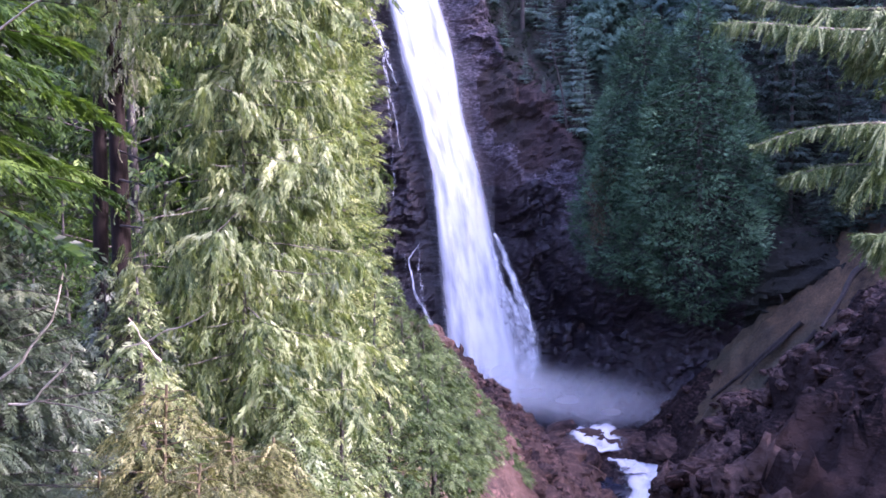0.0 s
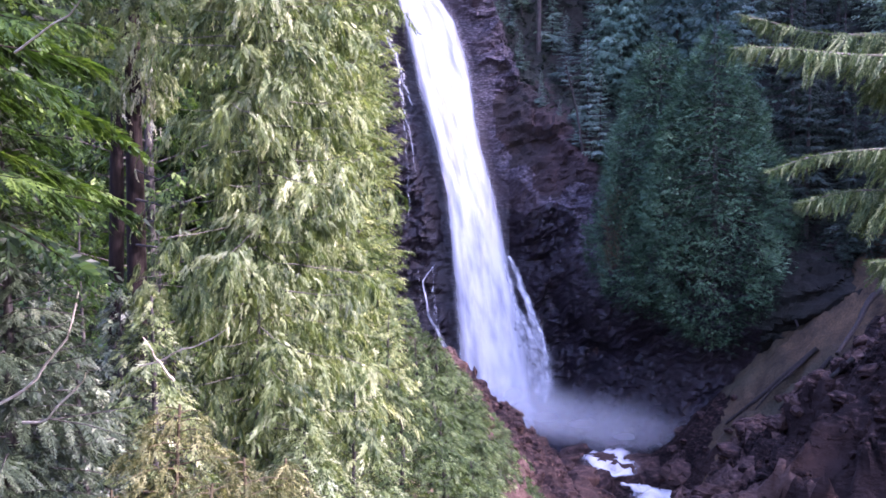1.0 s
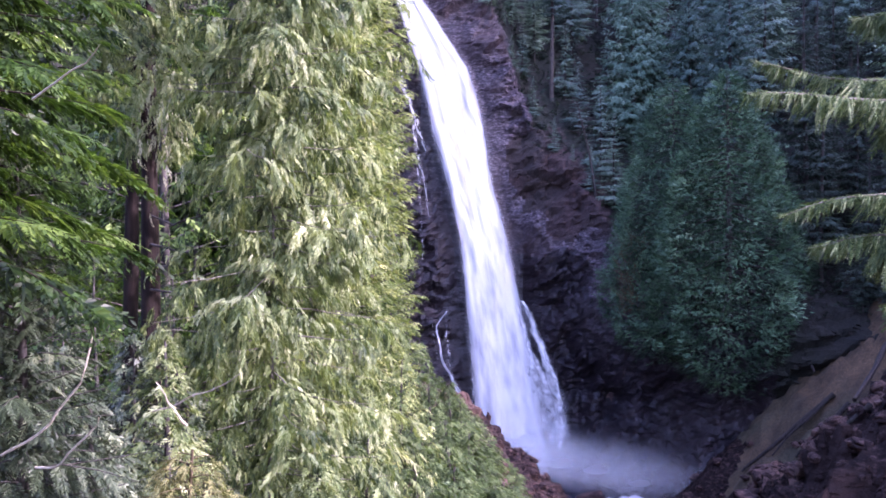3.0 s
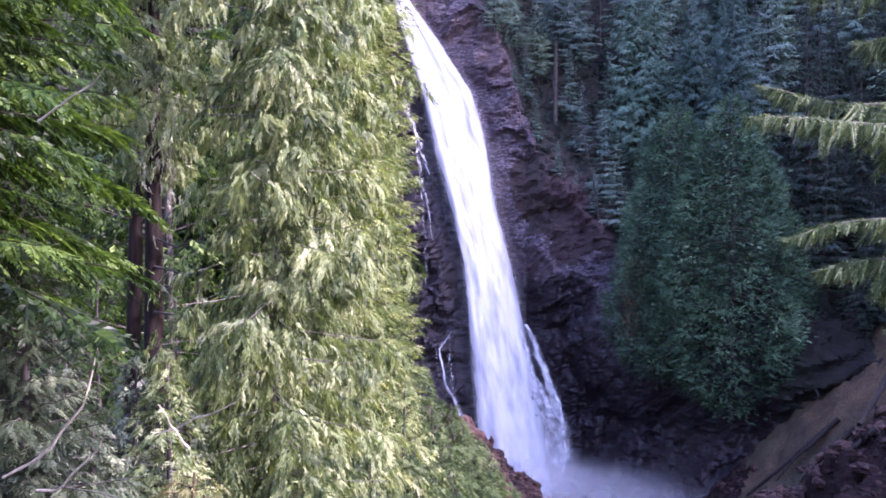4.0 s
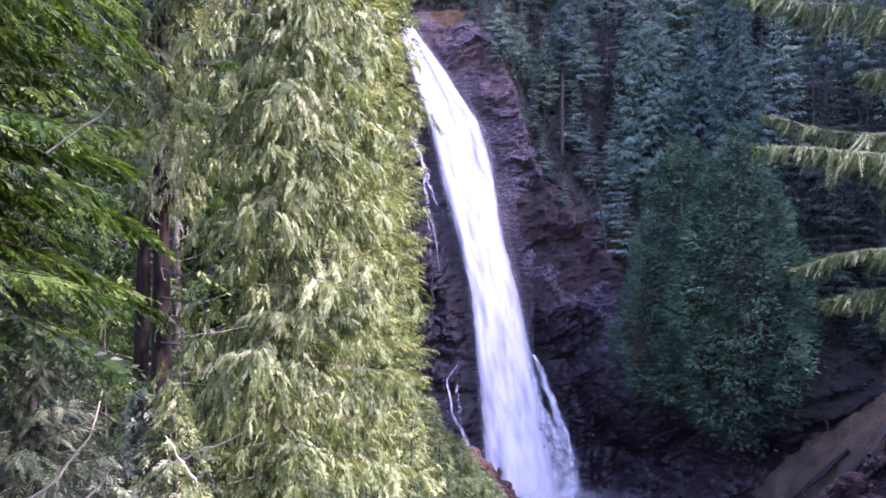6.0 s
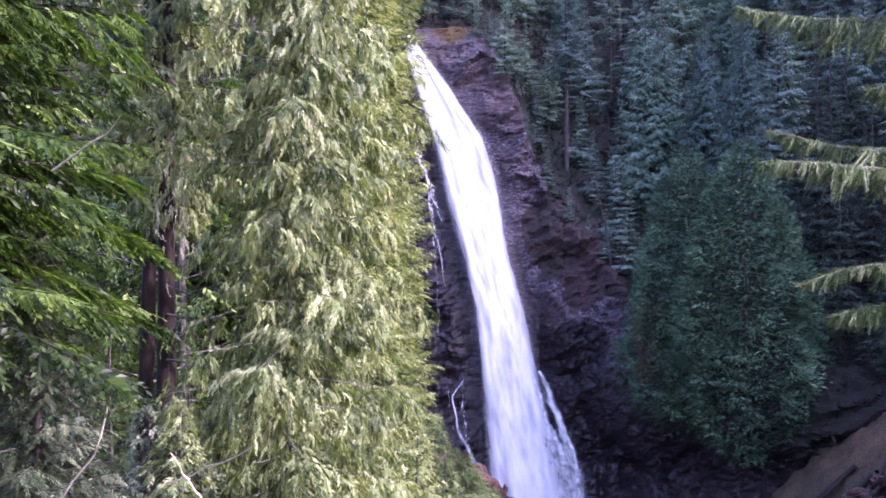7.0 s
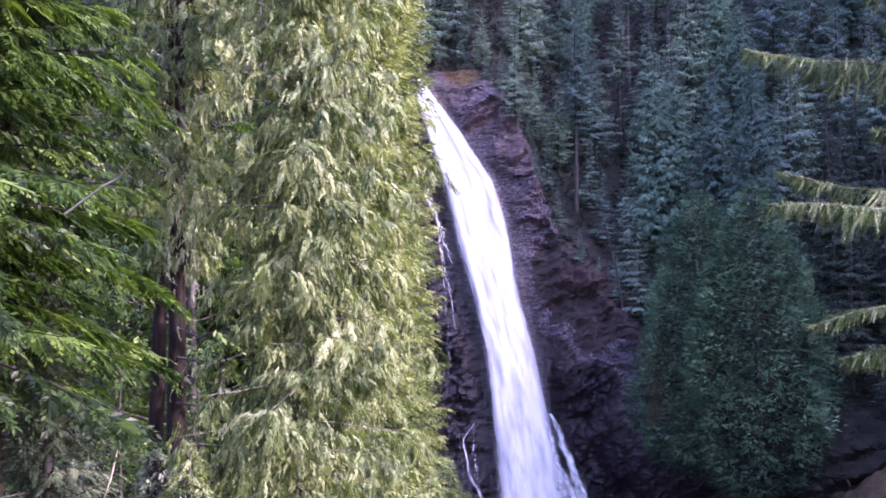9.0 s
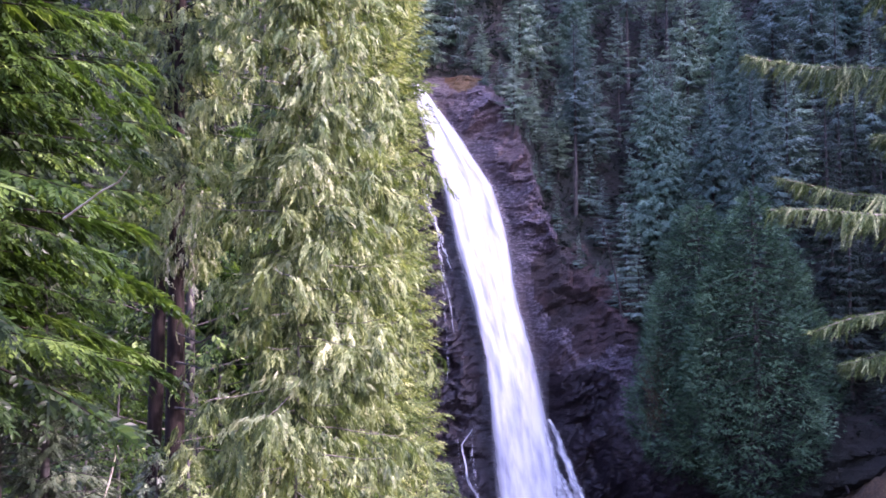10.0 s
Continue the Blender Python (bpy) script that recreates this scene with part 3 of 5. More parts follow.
# ---- trees ----
def spray_template(n, seed, spread=0.6, slim=0.16, leaf=0.42, droop=0.25):
    """One spray of foliage, 1 long along +x, of n leaflets either side of its stem and one at its tip."""
    g = np.random.default_rng(seed)
    vs, t = [], np.linspace(0.05, 0.92, n)
    for i, s in enumerate(t):
        side = 1 if i % 2 else -1
        ang = side * (spread + g.normal(0, 0.12)) * (1 - 0.35 * s)
        ln = leaf * (1.15 - 0.6 * s) * g.uniform(0.8, 1.2)
        vs.append(_leaflet((s, 0, -droop * s * s), ang, ln, slim * ln * 2, g.normal(0, 0.35), -0.25 - g.random() * 0.3))
    vs.append(_leaflet((0.0, 0, 0), 0, 1.05, slim * 0.25, 0, -droop))
    v = np.concatenate(vs)
    return v


def _leaflet(base, ang, ln, wd, twist, fall):
    d = np.array([math.cos(ang), math.sin(ang), fall * 0.6])
    d /= np.linalg.norm(d)
    s = np.cross(d, (0, 0, 1.0))
    s /= np.linalg.norm(s)
    up = np.cross(s, d)
    s = s * math.cos(twist) + up * math.sin(twist)
    b = np.array(base)
    m = b + d * ln * 0.5 + up * 0.03 * ln
    return np.array([b, m - s * wd / 2, b + d * ln, m + s * wd / 2])


def place_sprays(template, pos, axis, up, size):
    """Copies of a template at the rows of pos, along axis."""
    x = axis / (np.linalg.norm(axis, axis=1, keepdims=True) + 1e-9)
    y = np.cross(up, x)
    y /= np.linalg.norm(y, axis=1, keepdims=True) + 1e-9
    z = np.cross(x, y)
    R = np.stack([x, y, z], 2) * size[:, None, None]
    v = np.einsum("nij,kj->nki", R, template) + pos[:, None]
    v = v.reshape(-1, 3)
    return v, np.arange(len(v)).reshape(-1, 4)


def limb_path(z0, az, length, lift, sag, upturn, n=7):
    s = np.linspace(0, 1, n)
    r = length * s
    z = z0 + lift * r - sag * length * s * s + upturn * length * s ** 3
    return np.stack([r * math.cos(az), r * math.sin(az), z], 1)


def conifer(name, height, radius, seed, leaf_mat, bark_mat, label, limbs=90, per_limb=14, size=0.9, hang=0.3, lift=0.1, sag=0.45,
            upturn=0.1, bare=0.12, power=0.8, trunk_r=None, template_n=5, slim=0.2, lean=0.0, back=1.0, group="", bulk=0.0, tops=((0, 0, 1),), ragged=0.3, leaf=0.42, spread=0.6, tipped=0.5, whorl=0, uneven=0.0, mottle=1.0, branchlets=0, skirt=0):
    """A conifer: tapered trunk, drooping limbs, and a crown of many sprays."""
    g = np.random.default_rng(seed)
    tree = empty(name, (0, 0, 0), label, "tree", group)
    trunk_r = trunk_r or height * 0.013
    zs = np.linspace(0, 1, 14)
    pieces, wood, crown, tone = [], [], [], []
    temps = [spray_template(template_n, seed * 7 + k, spread, slim, leaf) for k in range(3)]
    for ox, oy, part_h in tops:
        H = height * part_h
        bend = lean * H * zs ** 2
        axis = np.stack([ox * np.minimum(1, zs * 3) + bend + 0.12 * np.sin(zs * 5 + seed), oy * np.minimum(1, zs * 3) + 0 * zs, zs * H], 1)
        rad = trunk_r * (1 - zs) ** 0.8 + 0.02
        rad[0] *= 1.35
        pieces.append(tube(axis, rad, 10, 0.25, seed))
        n_l = max(6, int(limbs * part_h))
        for i in range(n_l):
            f = bare + (0.99 - bare) * (i + g.random()) / n_l
            if whorl:
                f = bare + (0.99 - bare) * ((i // whorl) * whorl + 0.5 * g.random()) / n_l
            prof = (1 - f) ** power
            if bulk:
                prof = prof * (1 - bulk) + bulk * min(1, (1 - f) * 4.0)
            prof *= min(1, 0.45 + (f - bare) * 4.0)
            L = max(0.25, radius * prof * g.uniform(1 - ragged, 1 + ragged * 0.6))
            az = i * 2.39996 + g.normal(0, 0.35)
            if back < 1 and math.sin(az) > 0.3 and g.random() > back:
                continue
            c = np.array([np.interp(f, zs, axis[:, 0]), np.interp(f, zs, axis[:, 1]), 0])
            path = limb_path(f * H, az, L, lift + 0.35 * f, sag * g.uniform(0.7, 1.3), upturn) + c
            wood.append(tube(path[::2] if height > 12 else path[::3], np.linspace(0.006 * L + 0.01, 0.004, 4 if height > 12 else 3), 3))
            m = max(3, int(per_limb * (0.35 + 0.65 * L / radius) * g.uniform(1 - uneven, 1 + uneven)))
            s = g.uniform(0.06, 1.0, m) ** tipped
            s[: m // 6] = 1.0
            at = np.stack([np.interp(s, np.linspace(0, 1, len(path)), path[:, k]) for k in range(3)], 1)
            out = np.array([math.cos(az), math.sin(az), 0])
            sd = np.array([-math.sin(az), math.cos(az), 0])
            k = g.normal(0, 1, m)
            ax = out * g.uniform(0.4, 1.0, (m, 1)) + sd * k[:, None] * 0.75 + np.array([0, 0, -1]) * (hang * g.uniform(0.5, 1.6, (m, 1)))
            at = at + sd * (k * 0.16 * L * (1 - s * 0.5))[:, None] + np.array([0, 0, -1]) * (hang * 0.25 * np.abs(g.normal(0, 1, (m, 1))))
            clump = 0.0
            if branchlets:
                # sprays gather on side twigs that fan out and droop
                sb = g.uniform(0.12, 1.0, branchlets) ** tipped
                root = np.stack([np.interp(sb, np.linspace(0, 1, len(path)), path[:, k2]) for k2 in range(3)], 1)
                way = out * g.uniform(0.2, 1.0, (branchlets, 1)) + sd * g.normal(0, 0.85, (branchlets, 1)) - np.array([0, 0, 0.35]) * g.random((branchlets, 1))
                reach = (0.3 * L + 0.25) * g.uniform(0.5, 1.3, branchlets) * (1.2 - 0.5 * sb)
                pick = g.integers(branchlets, size=m)
                t = g.random(m) ** 0.7
                at = root[pick] + way[pick] * (reach[pick] * t)[:, None] - np.array([0, 0, 1.0]) * (0.28 * hang * reach[pick] * t * t)[:, None] + g.normal(0, 0.05 * size + 0.02, (m, 3))
                ax = way[pick] * 0.7 + g.normal(0, 0.3, (m, 3)) - np.array([0, 0, 1.0]) * (hang * (0.15 + 0.75 * t))[:, None]
                clump = g.normal(0, 0.2, branchlets)[pick]
            up = np.array([0, 0, 1.0]) + g.normal(0, 0.55, (m, 3)) + out * 0.5
            sz = size * g.uniform(0.65, 1.3, m) * (0.6 + 0.4 * min(1, L / radius + 0.3))
            crown.append(place_sprays(temps[i % 3], at, ax, up, sz))
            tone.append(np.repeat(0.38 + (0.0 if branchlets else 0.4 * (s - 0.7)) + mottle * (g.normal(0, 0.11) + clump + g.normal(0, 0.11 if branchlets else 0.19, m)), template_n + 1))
    if skirt:
        # short sprays that hide the stem
        f, az = g.uniform(bare, 0.97, skirt), g.uniform(0, 6.283, skirt)
        out = np.stack([np.cos(az), np.sin(az), 0 * az], 1)
        at = np.stack([np.interp(f, zs, axis[:, 0]), np.interp(f, zs, axis[:, 1]), f * height], 1) + out * g.uniform(0.1, 0.55, (skirt, 1))
        crown.append(place_sprays(temps[0], at, out * 0.6 + g.normal(0, 0.3, (skirt, 3)) - (0, 0, 1.1), out + g.normal(0, 0.5, (skirt, 3)), size * g.uniform(0.8, 1.6, skirt)))
        tone.append(np.repeat(g.normal(0.33, 0.16, skirt), template_n + 1))
    part("trunk", mesh_of("trunk", *join(pieces), bark_mat, True), tree)
    part("branchwork", mesh_of("branchwork", *join(wood), bark_mat, True), tree, kind="stuff")
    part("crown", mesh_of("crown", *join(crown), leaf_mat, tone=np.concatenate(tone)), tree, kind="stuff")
    return tree


def layered_conifer(name, height, radius, seed, leaf_mat, bark_mat, label, limbs=110, per=18, size=1.0, bare=0.1, power=0.75, lift=0.0, sag=0.35, upturn=0.2,
                    droop=0.35, whorl=5, ragged=0.3, trunk_r=None, leaves=6, spread=0.75, slim=0.28, leaf=0.4, group="", mottle=1.0, flat=0.35, base=0.35):
    """A fir, spruce or hemlock: limbs in tiers, each a flat fan of side sprays along its stem."""
    g = np.random.default_rng(seed)
    tree = empty(name, (0, 0, 0), label, "tree", group)
    zs = np.linspace(0, 1, 14)
    axis = np.stack([0.1 * np.sin(zs * 5 + seed), 0.1 * np.cos(zs * 4 + seed), zs * height], 1)
    trunk_r = trunk_r or height * 0.011
    temps = [spray_template(leaves, seed * 7 + k, spread, slim, leaf, 0.2) for k in range(3)]
    wood, crown, tone = [], [], []
    for i in range(limbs):
        f = bare + (0.985 - bare) * min(1, ((i // whorl) * whorl + whorl * 0.6 * g.random()) / limbs)
        rise = (f - bare) / (1 - bare)
        L = max(0.3 * size, radius * (1 - rise) ** power * min(1, base + rise * 5) * g.uniform(1 - ragged, 1 + 0.5 * ragged))
        az = i * 2.39996 + g.normal(0, 0.3)
        c = np.array([np.interp(f, zs, axis[:, 0]), np.interp(f, zs, axis[:, 1]), 0])
        path = limb_path(f * height, az, L, lift + 0.5 * rise, sag * g.uniform(0.7, 1.3), upturn) + c
        wood.append(tube(path[::2], np.linspace(0.006 * L + 0.012, 0.005, 4), 3))
        m = max(4, int(per * (0.3 + 0.7 * L / radius)))
        s = np.clip(np.linspace(0.1, 1, m) + g.normal(0, 0.03, m), 0.05, 1)
        side = np.where(np.arange(m) % 2, 1.0, -1.0) * g.uniform(0.6, 1.2, m)
        side[-2:] *= 0.2
        at = np.stack([np.interp(s, np.linspace(0, 1, len(path)), path[:, k]) for k in range(3)], 1)
        out, sd = np.array([math.cos(az), math.sin(az), 0]), np.array([-math.sin(az), math.cos(az), 0])
        ax = out * (0.5 + 0.5 * s)[:, None] + sd * (side * (1.1 - 0.6 * s))[:, None] - np.array([0, 0, 1.0]) * (droop * g.uniform(0.3, 1.5, m))[:, None]
        up = np.array([0, 0, 1.0]) + out * 0.35 + g.normal(0, flat, (m, 3))
        ln = np.clip(0.5 * L * (1.05 - 0.7 * s), 0.3 * size, 1.3 * size) * g.uniform(0.75, 1.25, m)
        crown.append(place_sprays(temps[i % 3], at, ax, up, ln))
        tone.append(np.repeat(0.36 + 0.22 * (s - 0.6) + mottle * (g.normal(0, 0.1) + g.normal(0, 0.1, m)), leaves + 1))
    rad = trunk_r * (1 - zs) ** 0.8 + 0.02
    part("trunk", mesh_of("trunk", *tube(axis, rad, 9, 0.2, seed), bark_mat, True), tree)
    part("branchwork", mesh_of("branchwork", *join(wood), bark_mat, True), tree, kind="stuff")
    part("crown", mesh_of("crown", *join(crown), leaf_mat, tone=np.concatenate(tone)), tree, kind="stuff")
    return tree


def clumped_cedar(name, height, profile, sink, seed, leaf_mat, bark_mat, label, clumps, per, clump, size, group, crowns=5):
    """A great old cedar: its crown is shingled with rounded tufts of foliage. profile: (share of the height, radius) pairs; sink: how far the skirts hang below the foot."""
    g = np.random.default_rng(seed)
    tree = empty(name, (0, 0, 0), label, "tree", group)
    fs, rs = zip(*profile)
    temps = [spray_template(5, seed * 5 + k, 0.6, 0.2, 0.46, 0.2) for k in range(3)]
    zs = np.linspace(0, 1, 14)
    axis = np.stack([0.2 * np.sin(zs * 4), 0 * zs, zs * (height - sink)], 1)
    grid = np.linspace(0, 1, 400)
    share = np.cumsum(np.interp(grid, fs, rs) + 0.6)
    share /= share[-1]
    wood, crown, tone = [], [], []
    # inner tufts take a darker tone: shade inside the crown, painted in
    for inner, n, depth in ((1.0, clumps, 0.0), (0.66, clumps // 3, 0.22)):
        f = np.interp((np.arange(n) + g.random(n)) / n, share, grid)
        az = np.arange(n) * 2.39996 + g.normal(0, 0.25, n)
        out = np.stack([np.cos(az), np.sin(az), 0 * az], 1)
        lump = 1 + 0.14 * vnoise(np.stack([2.2 * out[:, 0] + seed, 2.2 * out[:, 1], f * 7], 1), seed) + 0.1 * np.cos(crowns * az + 5 * f)
        r = np.interp(f, fs, rs) * lump * inner * g.uniform(0.86, 1.08, n)
        centre = out * r[:, None] + np.stack([0 * f, 0 * f, f * height - sink], 1)
        shade = g.normal(0, 0.2, n)
        for i in range(n):
            sd = np.array([-out[i, 1], out[i, 0], 0])
            a, b, c = g.normal(0, 0.75, per), g.random(per), g.random(per)
            big = clump * g.uniform(0.7, 1.35)
            at = centre[i] + sd * (a * big * 0.8)[:, None] + out[i] * ((c - 0.6) * big)[:, None] + np.array([0, 0, 1.0]) * (big * (0.55 - 1.3 * b - 0.2 * a * a))[:, None]
            ax = out[i] * (0.55 + 0.5 * c)[:, None] + sd * (0.7 * a)[:, None] + np.array([0, 0, 1.0]) * (0.85 - 1.3 * b)[:, None]
            up = np.array([0, 0, 1.0]) + out[i] * 0.8 + g.normal(0, 0.35, (per, 3))
            crown.append(place_sprays(temps[i % 3], at, ax, up, size * g.uniform(0.7, 1.3, per)))
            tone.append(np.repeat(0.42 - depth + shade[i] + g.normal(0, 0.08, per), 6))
            if i % 6 == 0 and inner == 1.0:
                s = np.linspace(0, 1, 4)[:, None]
                foot = np.array([0, 0, max(0.5, centre[i, 2] + 0.25 * r[i])])
                wood.append(tube(foot * (1 - s) + centre[i] * s + np.array([0, 0, 0.06 * r[i]]) * np.sin(3.14 * s), np.linspace(0.12, 0.03, 4), 4))
    part("trunk", mesh_of("trunk", *tube(axis, 0.55 * (1 - zs) ** 0.8 + 0.03, 10, 0.2, seed), bark_mat, True), tree)
    part("branchwork", mesh_of("branchwork", *join(wood), bark_mat, True), tree, kind="stuff")
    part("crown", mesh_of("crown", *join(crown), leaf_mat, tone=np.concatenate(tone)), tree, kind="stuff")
    return tree


def spot(u, y):
    x = u * y
    return x, y, float(land(x, y))


def hill_spot(x, y):
    """A place on the wooded hillside above the rock wall."""
    z = float(np.interp(y, wall_y(np.full_like(ZS, x), ZS), ZS))
    return x, y, max(z, float(land(x, y))) - 0.3


def put(tree, place, turn=0.0, scale=1.0):
    tree.matrix_basis = Matrix.Translation(place) @ Matrix.Rotation(turn, 4, "Z") @ Matrix.Scale(scale, 4)
    return tree


# the wooded hillside: four firs, then copies of them
def hill_fir(height, radius, seed, mat, label, limbs, bare, group="hillside trees", **more):
    return layered_conifer("fir_tree", height, radius, seed, mat, BARK_DARK, label, int(0.75 * limbs), 18, 1.15, bare, group=group, mottle=0.7, leaves=5, **more)


FIRS = [
    hill_fir(30, 6.2, 11, FIR_HAZED, "tall dark green fir on the shaded hillside", 180, 0.1, power=0.85),
    hill_fir(34, 4.8, 12, FIR_HAZED, "tall slender fir with a long bare trunk", 110, 0.42, ragged=0.45, power=0.6),
    hill_fir(26, 5.6, 13, FIR_BLUE_HAZED, "broad cedar on the shaded hillside, paled and blued for haze", 230, 0.04, power=0.65, whorl=1, droop=0.6, flat=0.6),
    hill_fir(16, 3.8, 14, FIR_HAZED, "young fir on the shaded hillside", 110, 0.08, power=0.85),
    hill_fir(30, 4.8, 15, HEMLOCK_NEAR, "tall dark green fir behind the sunlit cedars", 150, 0.08, "woods behind the cedars"),
    hill_fir(26, 4.4, 16, FIR_SHADED, "fir in the shaded hollow beside the great cedars, needles darkened for shade", 160, 0.08, "trees of the hollow"),
]
# direction x / y, depth, kind, height factor
CHOSEN = [(-0.071, 200, 0, 0.75), (0.012, 196, 0, 0.72), (0.068, 186, 1, 1.02), (0.106, 195, 1, 1.0), (0.048, 184, 3, 1.1), (0.088, 190, 3, 1.2),
          (0.095, 192, 0, 0.9), (0.118, 186, 0, 0.85), (0.128, 195, 2, 1.0), (0.08, 198, 0, 0.8), (0.105, 201, 2, 1.0), (0.155, 196, 0, 1.0), (0.185, 200, 0, 1.05), (0.215, 205, 2, 1.1), (0.245, 210, 0, 1.1), (0.28, 203, 0, 1.1), (0.17, 215, 0, 1.1), (0.2, 222, 2, 1.1), (0.135, 210, 0, 1.0), (0.31, 212, 2, 1.1), (0.345, 208, 0, 1.1), (0.375, 205, 2, 1.1), (0.022, 204, 0, 0.85), (0.036, 207, 0, 0.9), (0.05, 203, 2, 0.85), (0.085, 206, 0, 0.9), (0.073, 211, 2, 0.95), (0.1, 212, 0, 0.9), (-0.058, 203, 0, 0.8), (-0.072, 188, 3, 0.75), (-0.058, 189, 3, 0.6), (-0.045, 191, 3, 0.8), (-0.031, 190, 3, 0.55), (-0.02, 192, 3, 0.8), (-0.008, 189, 3, 0.6), (0.004, 191, 3, 0.8), (0.013, 187, 3, 0.6), (-0.065, 195, 3, 1.1), (-0.035, 197, 3, 1.2), (-0.01, 198, 3, 1.2), (-0.04, 206, 0, 0.9), (-0.018, 206, 3, 1.1), (-0.002, 203, 0, 0.8), (-0.03, 216, 0, 1.0), (0.03, 200, 0, 0.8), (0.0, 222, 2, 1.1),
          (0.148, 170, 2, 1.25), (0.19, 180, 2, 1.2), (0.225, 172, 2, 1.3), (0.255, 178, 0, 1.1), (0.30, 165, 0, 1.1), (0.305, 150, 3, 1.1), (0.325, 147, 0, 0.8), (0.345, 143, 2, 0.8), (0.365, 139, 0, 0.8), (0.385, 137, 3, 1.3), (0.335, 156, 0, 1.0), (0.37, 150, 1, 1.0), (0.29, 158, 3, 1.4), (0.30, 188, 0, 1.0), (0.33, 180, 0, 0.95), (0.36, 172, 2, 1.0), (0.315, 172, 2, 1.0), (0.345, 192, 0, 1.0), (0.385, 168, 0, 1.0), (0.375, 188, 0, 1.0),
          (0.26, 200, 0, 0.95), (0.022, 189, 3, 0.6), (0.034, 187, 3, 0.75), (0.028, 194, 3, 0.9), (0.044, 181, 3, 0.6), (0.055, 187, 3, 1.0), (0.02, 210, 0, 1.0)]
g = np.random.default_rng(77)
for k in range(26):
    x = -3 + 26 * (k + g.random()) / 26
    z = wall_top(x) + g.uniform(0.5, 5)
    CHOSEN.append((x / wall_y(x, z), wall_y(x, z), 3, g.uniform(0.25, 0.55)))
used = set()
spots = []
# the trees that stand out: direction, height over distance of tip and foot, kind
for u, tip, foot, k in ((0.017, 0.306, 0.206, 0), (0.0705, 0.312, 0.13, 1), (0.055, 0.254, 0.165, 0), (0.0445, 0.199, 0.147, 3), (0.109, 0.32, 0.195, 1), (0.141, 0.274, 0.09, 2), (0.157, 0.262, 0.1, 2),
                        (0.192, 0.273, 0.14, 0), (0.226, 0.284, 0.14, 2), (-0.069, 0.42, 0.251, 0), (-0.012, 0.318, 0.258, 0), (0.035, 0.27, 0.19, 0), (0.088, 0.285, 0.17, 0), (0.262, 0.29, 0.15, 0),
                        (0.118, 0.2, 0.11, 3), (0.082, 0.2, 0.13, 3), (0.094, 0.17, 0.1, 3), (0.125, 0.12, 0.03, 3), (0.113, 0.15, 0.06, 3)):
    x, y, z = on_wall(np.array([u]), np.array([foot]), 0.0)[0]
    spots.append(((x, y, z - 0.5), k, (tip - foot) * y / (30, 34, 26, 16)[k]))
for u, y, k, s in CHOSEN:
    if min(math.hypot(u * y - q[0][0], y - q[0][1]) for q in spots) > (3.0 if s < 0.6 else 6.5):
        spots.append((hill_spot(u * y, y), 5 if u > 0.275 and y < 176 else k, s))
for x in np.arange(-66, 125, 8.5):
    for y in np.arange(150, 320, 12.0):
        xx, yy = x + g.uniform(-3, 3), y + g.uniform(-3.4, 3.4)
        zz = float(np.interp(yy, wall_y(np.full_like(ZS, xx), ZS), ZS))
        v = (zz - EYE) / yy
        if zz < wall_top(xx) + 5 or yy > 285 and g.random() < 0.5 or v > 0.37 or xx / yy > 0.41 or xx / yy < -0.13:
            continue
        if xx / yy < 0.035 and yy < 190:
            continue
        if min((math.hypot(xx - q[0][0], yy - q[0][1]) for q in spots), default=9) < 8.5:
            continue
        spots.append((hill_spot(xx, yy), int(g.choice([0, 0, 0, 2, 2, 2, 1, 3])), g.uniform(0.75, 1.2)))
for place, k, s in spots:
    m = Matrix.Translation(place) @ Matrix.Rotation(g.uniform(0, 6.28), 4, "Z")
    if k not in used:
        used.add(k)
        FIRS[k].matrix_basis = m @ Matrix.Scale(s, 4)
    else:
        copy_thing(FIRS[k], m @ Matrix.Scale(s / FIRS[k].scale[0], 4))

# two great cedars that hang over the pool
GREAT = "great dense blue-green cedar leaning over the pool in shade"
for x, y, z, h, sink, profile, seed in (
        (27.6, 156.5, -8.0, 37.0, 5.0, ((0, 3.0), (0.06, 6.5), (0.15, 8.2), (0.3, 8.7), (0.6, 6.9), (0.82, 4.4), (0.93, 2.6), (1, 0.4)), 21),
        (33.4, 149.5, -10.0, 41.0, 6.5, ((0, 1.5), (0.08, 6.0), (0.2, 9.2), (0.38, 9.9), (0.6, 8.0), (0.8, 4.9), (0.93, 2.2), (1, 0.3)), 22)):
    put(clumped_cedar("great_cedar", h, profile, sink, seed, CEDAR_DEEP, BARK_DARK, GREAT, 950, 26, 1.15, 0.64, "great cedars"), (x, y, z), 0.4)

# dead brown twigs low on the first great cedar
cedar = next(o for o in scene.objects if o.name == "great_cedar")
g = np.random.default_rng(8)
twigs = []
for k in range(90):
    a = np.array((g.uniform(19.5, 22.5), g.uniform(150.5, 152.5), g.uniform(-8, 3)))
    b = a + np.array((g.normal(-0.4, 1.0), g.uniform(-1.6, -0.2), g.uniform(0.2, 2.6)))
    c = 0.5 * (a + b) + g.normal(0, 0.25, 3)
    twigs.append(tube(np.array([a, c, b]), (0.05, 0.035, 0.015), 4))
v, q = join(twigs)
back = np.array(cedar.matrix_basis.inverted())
part("deadwood", mesh_of("deadwood", v @ back[:3, :3].T + back[:3, 3], q, BARK_BROWN), cedar, "bare brown dead twigs", "stuff")

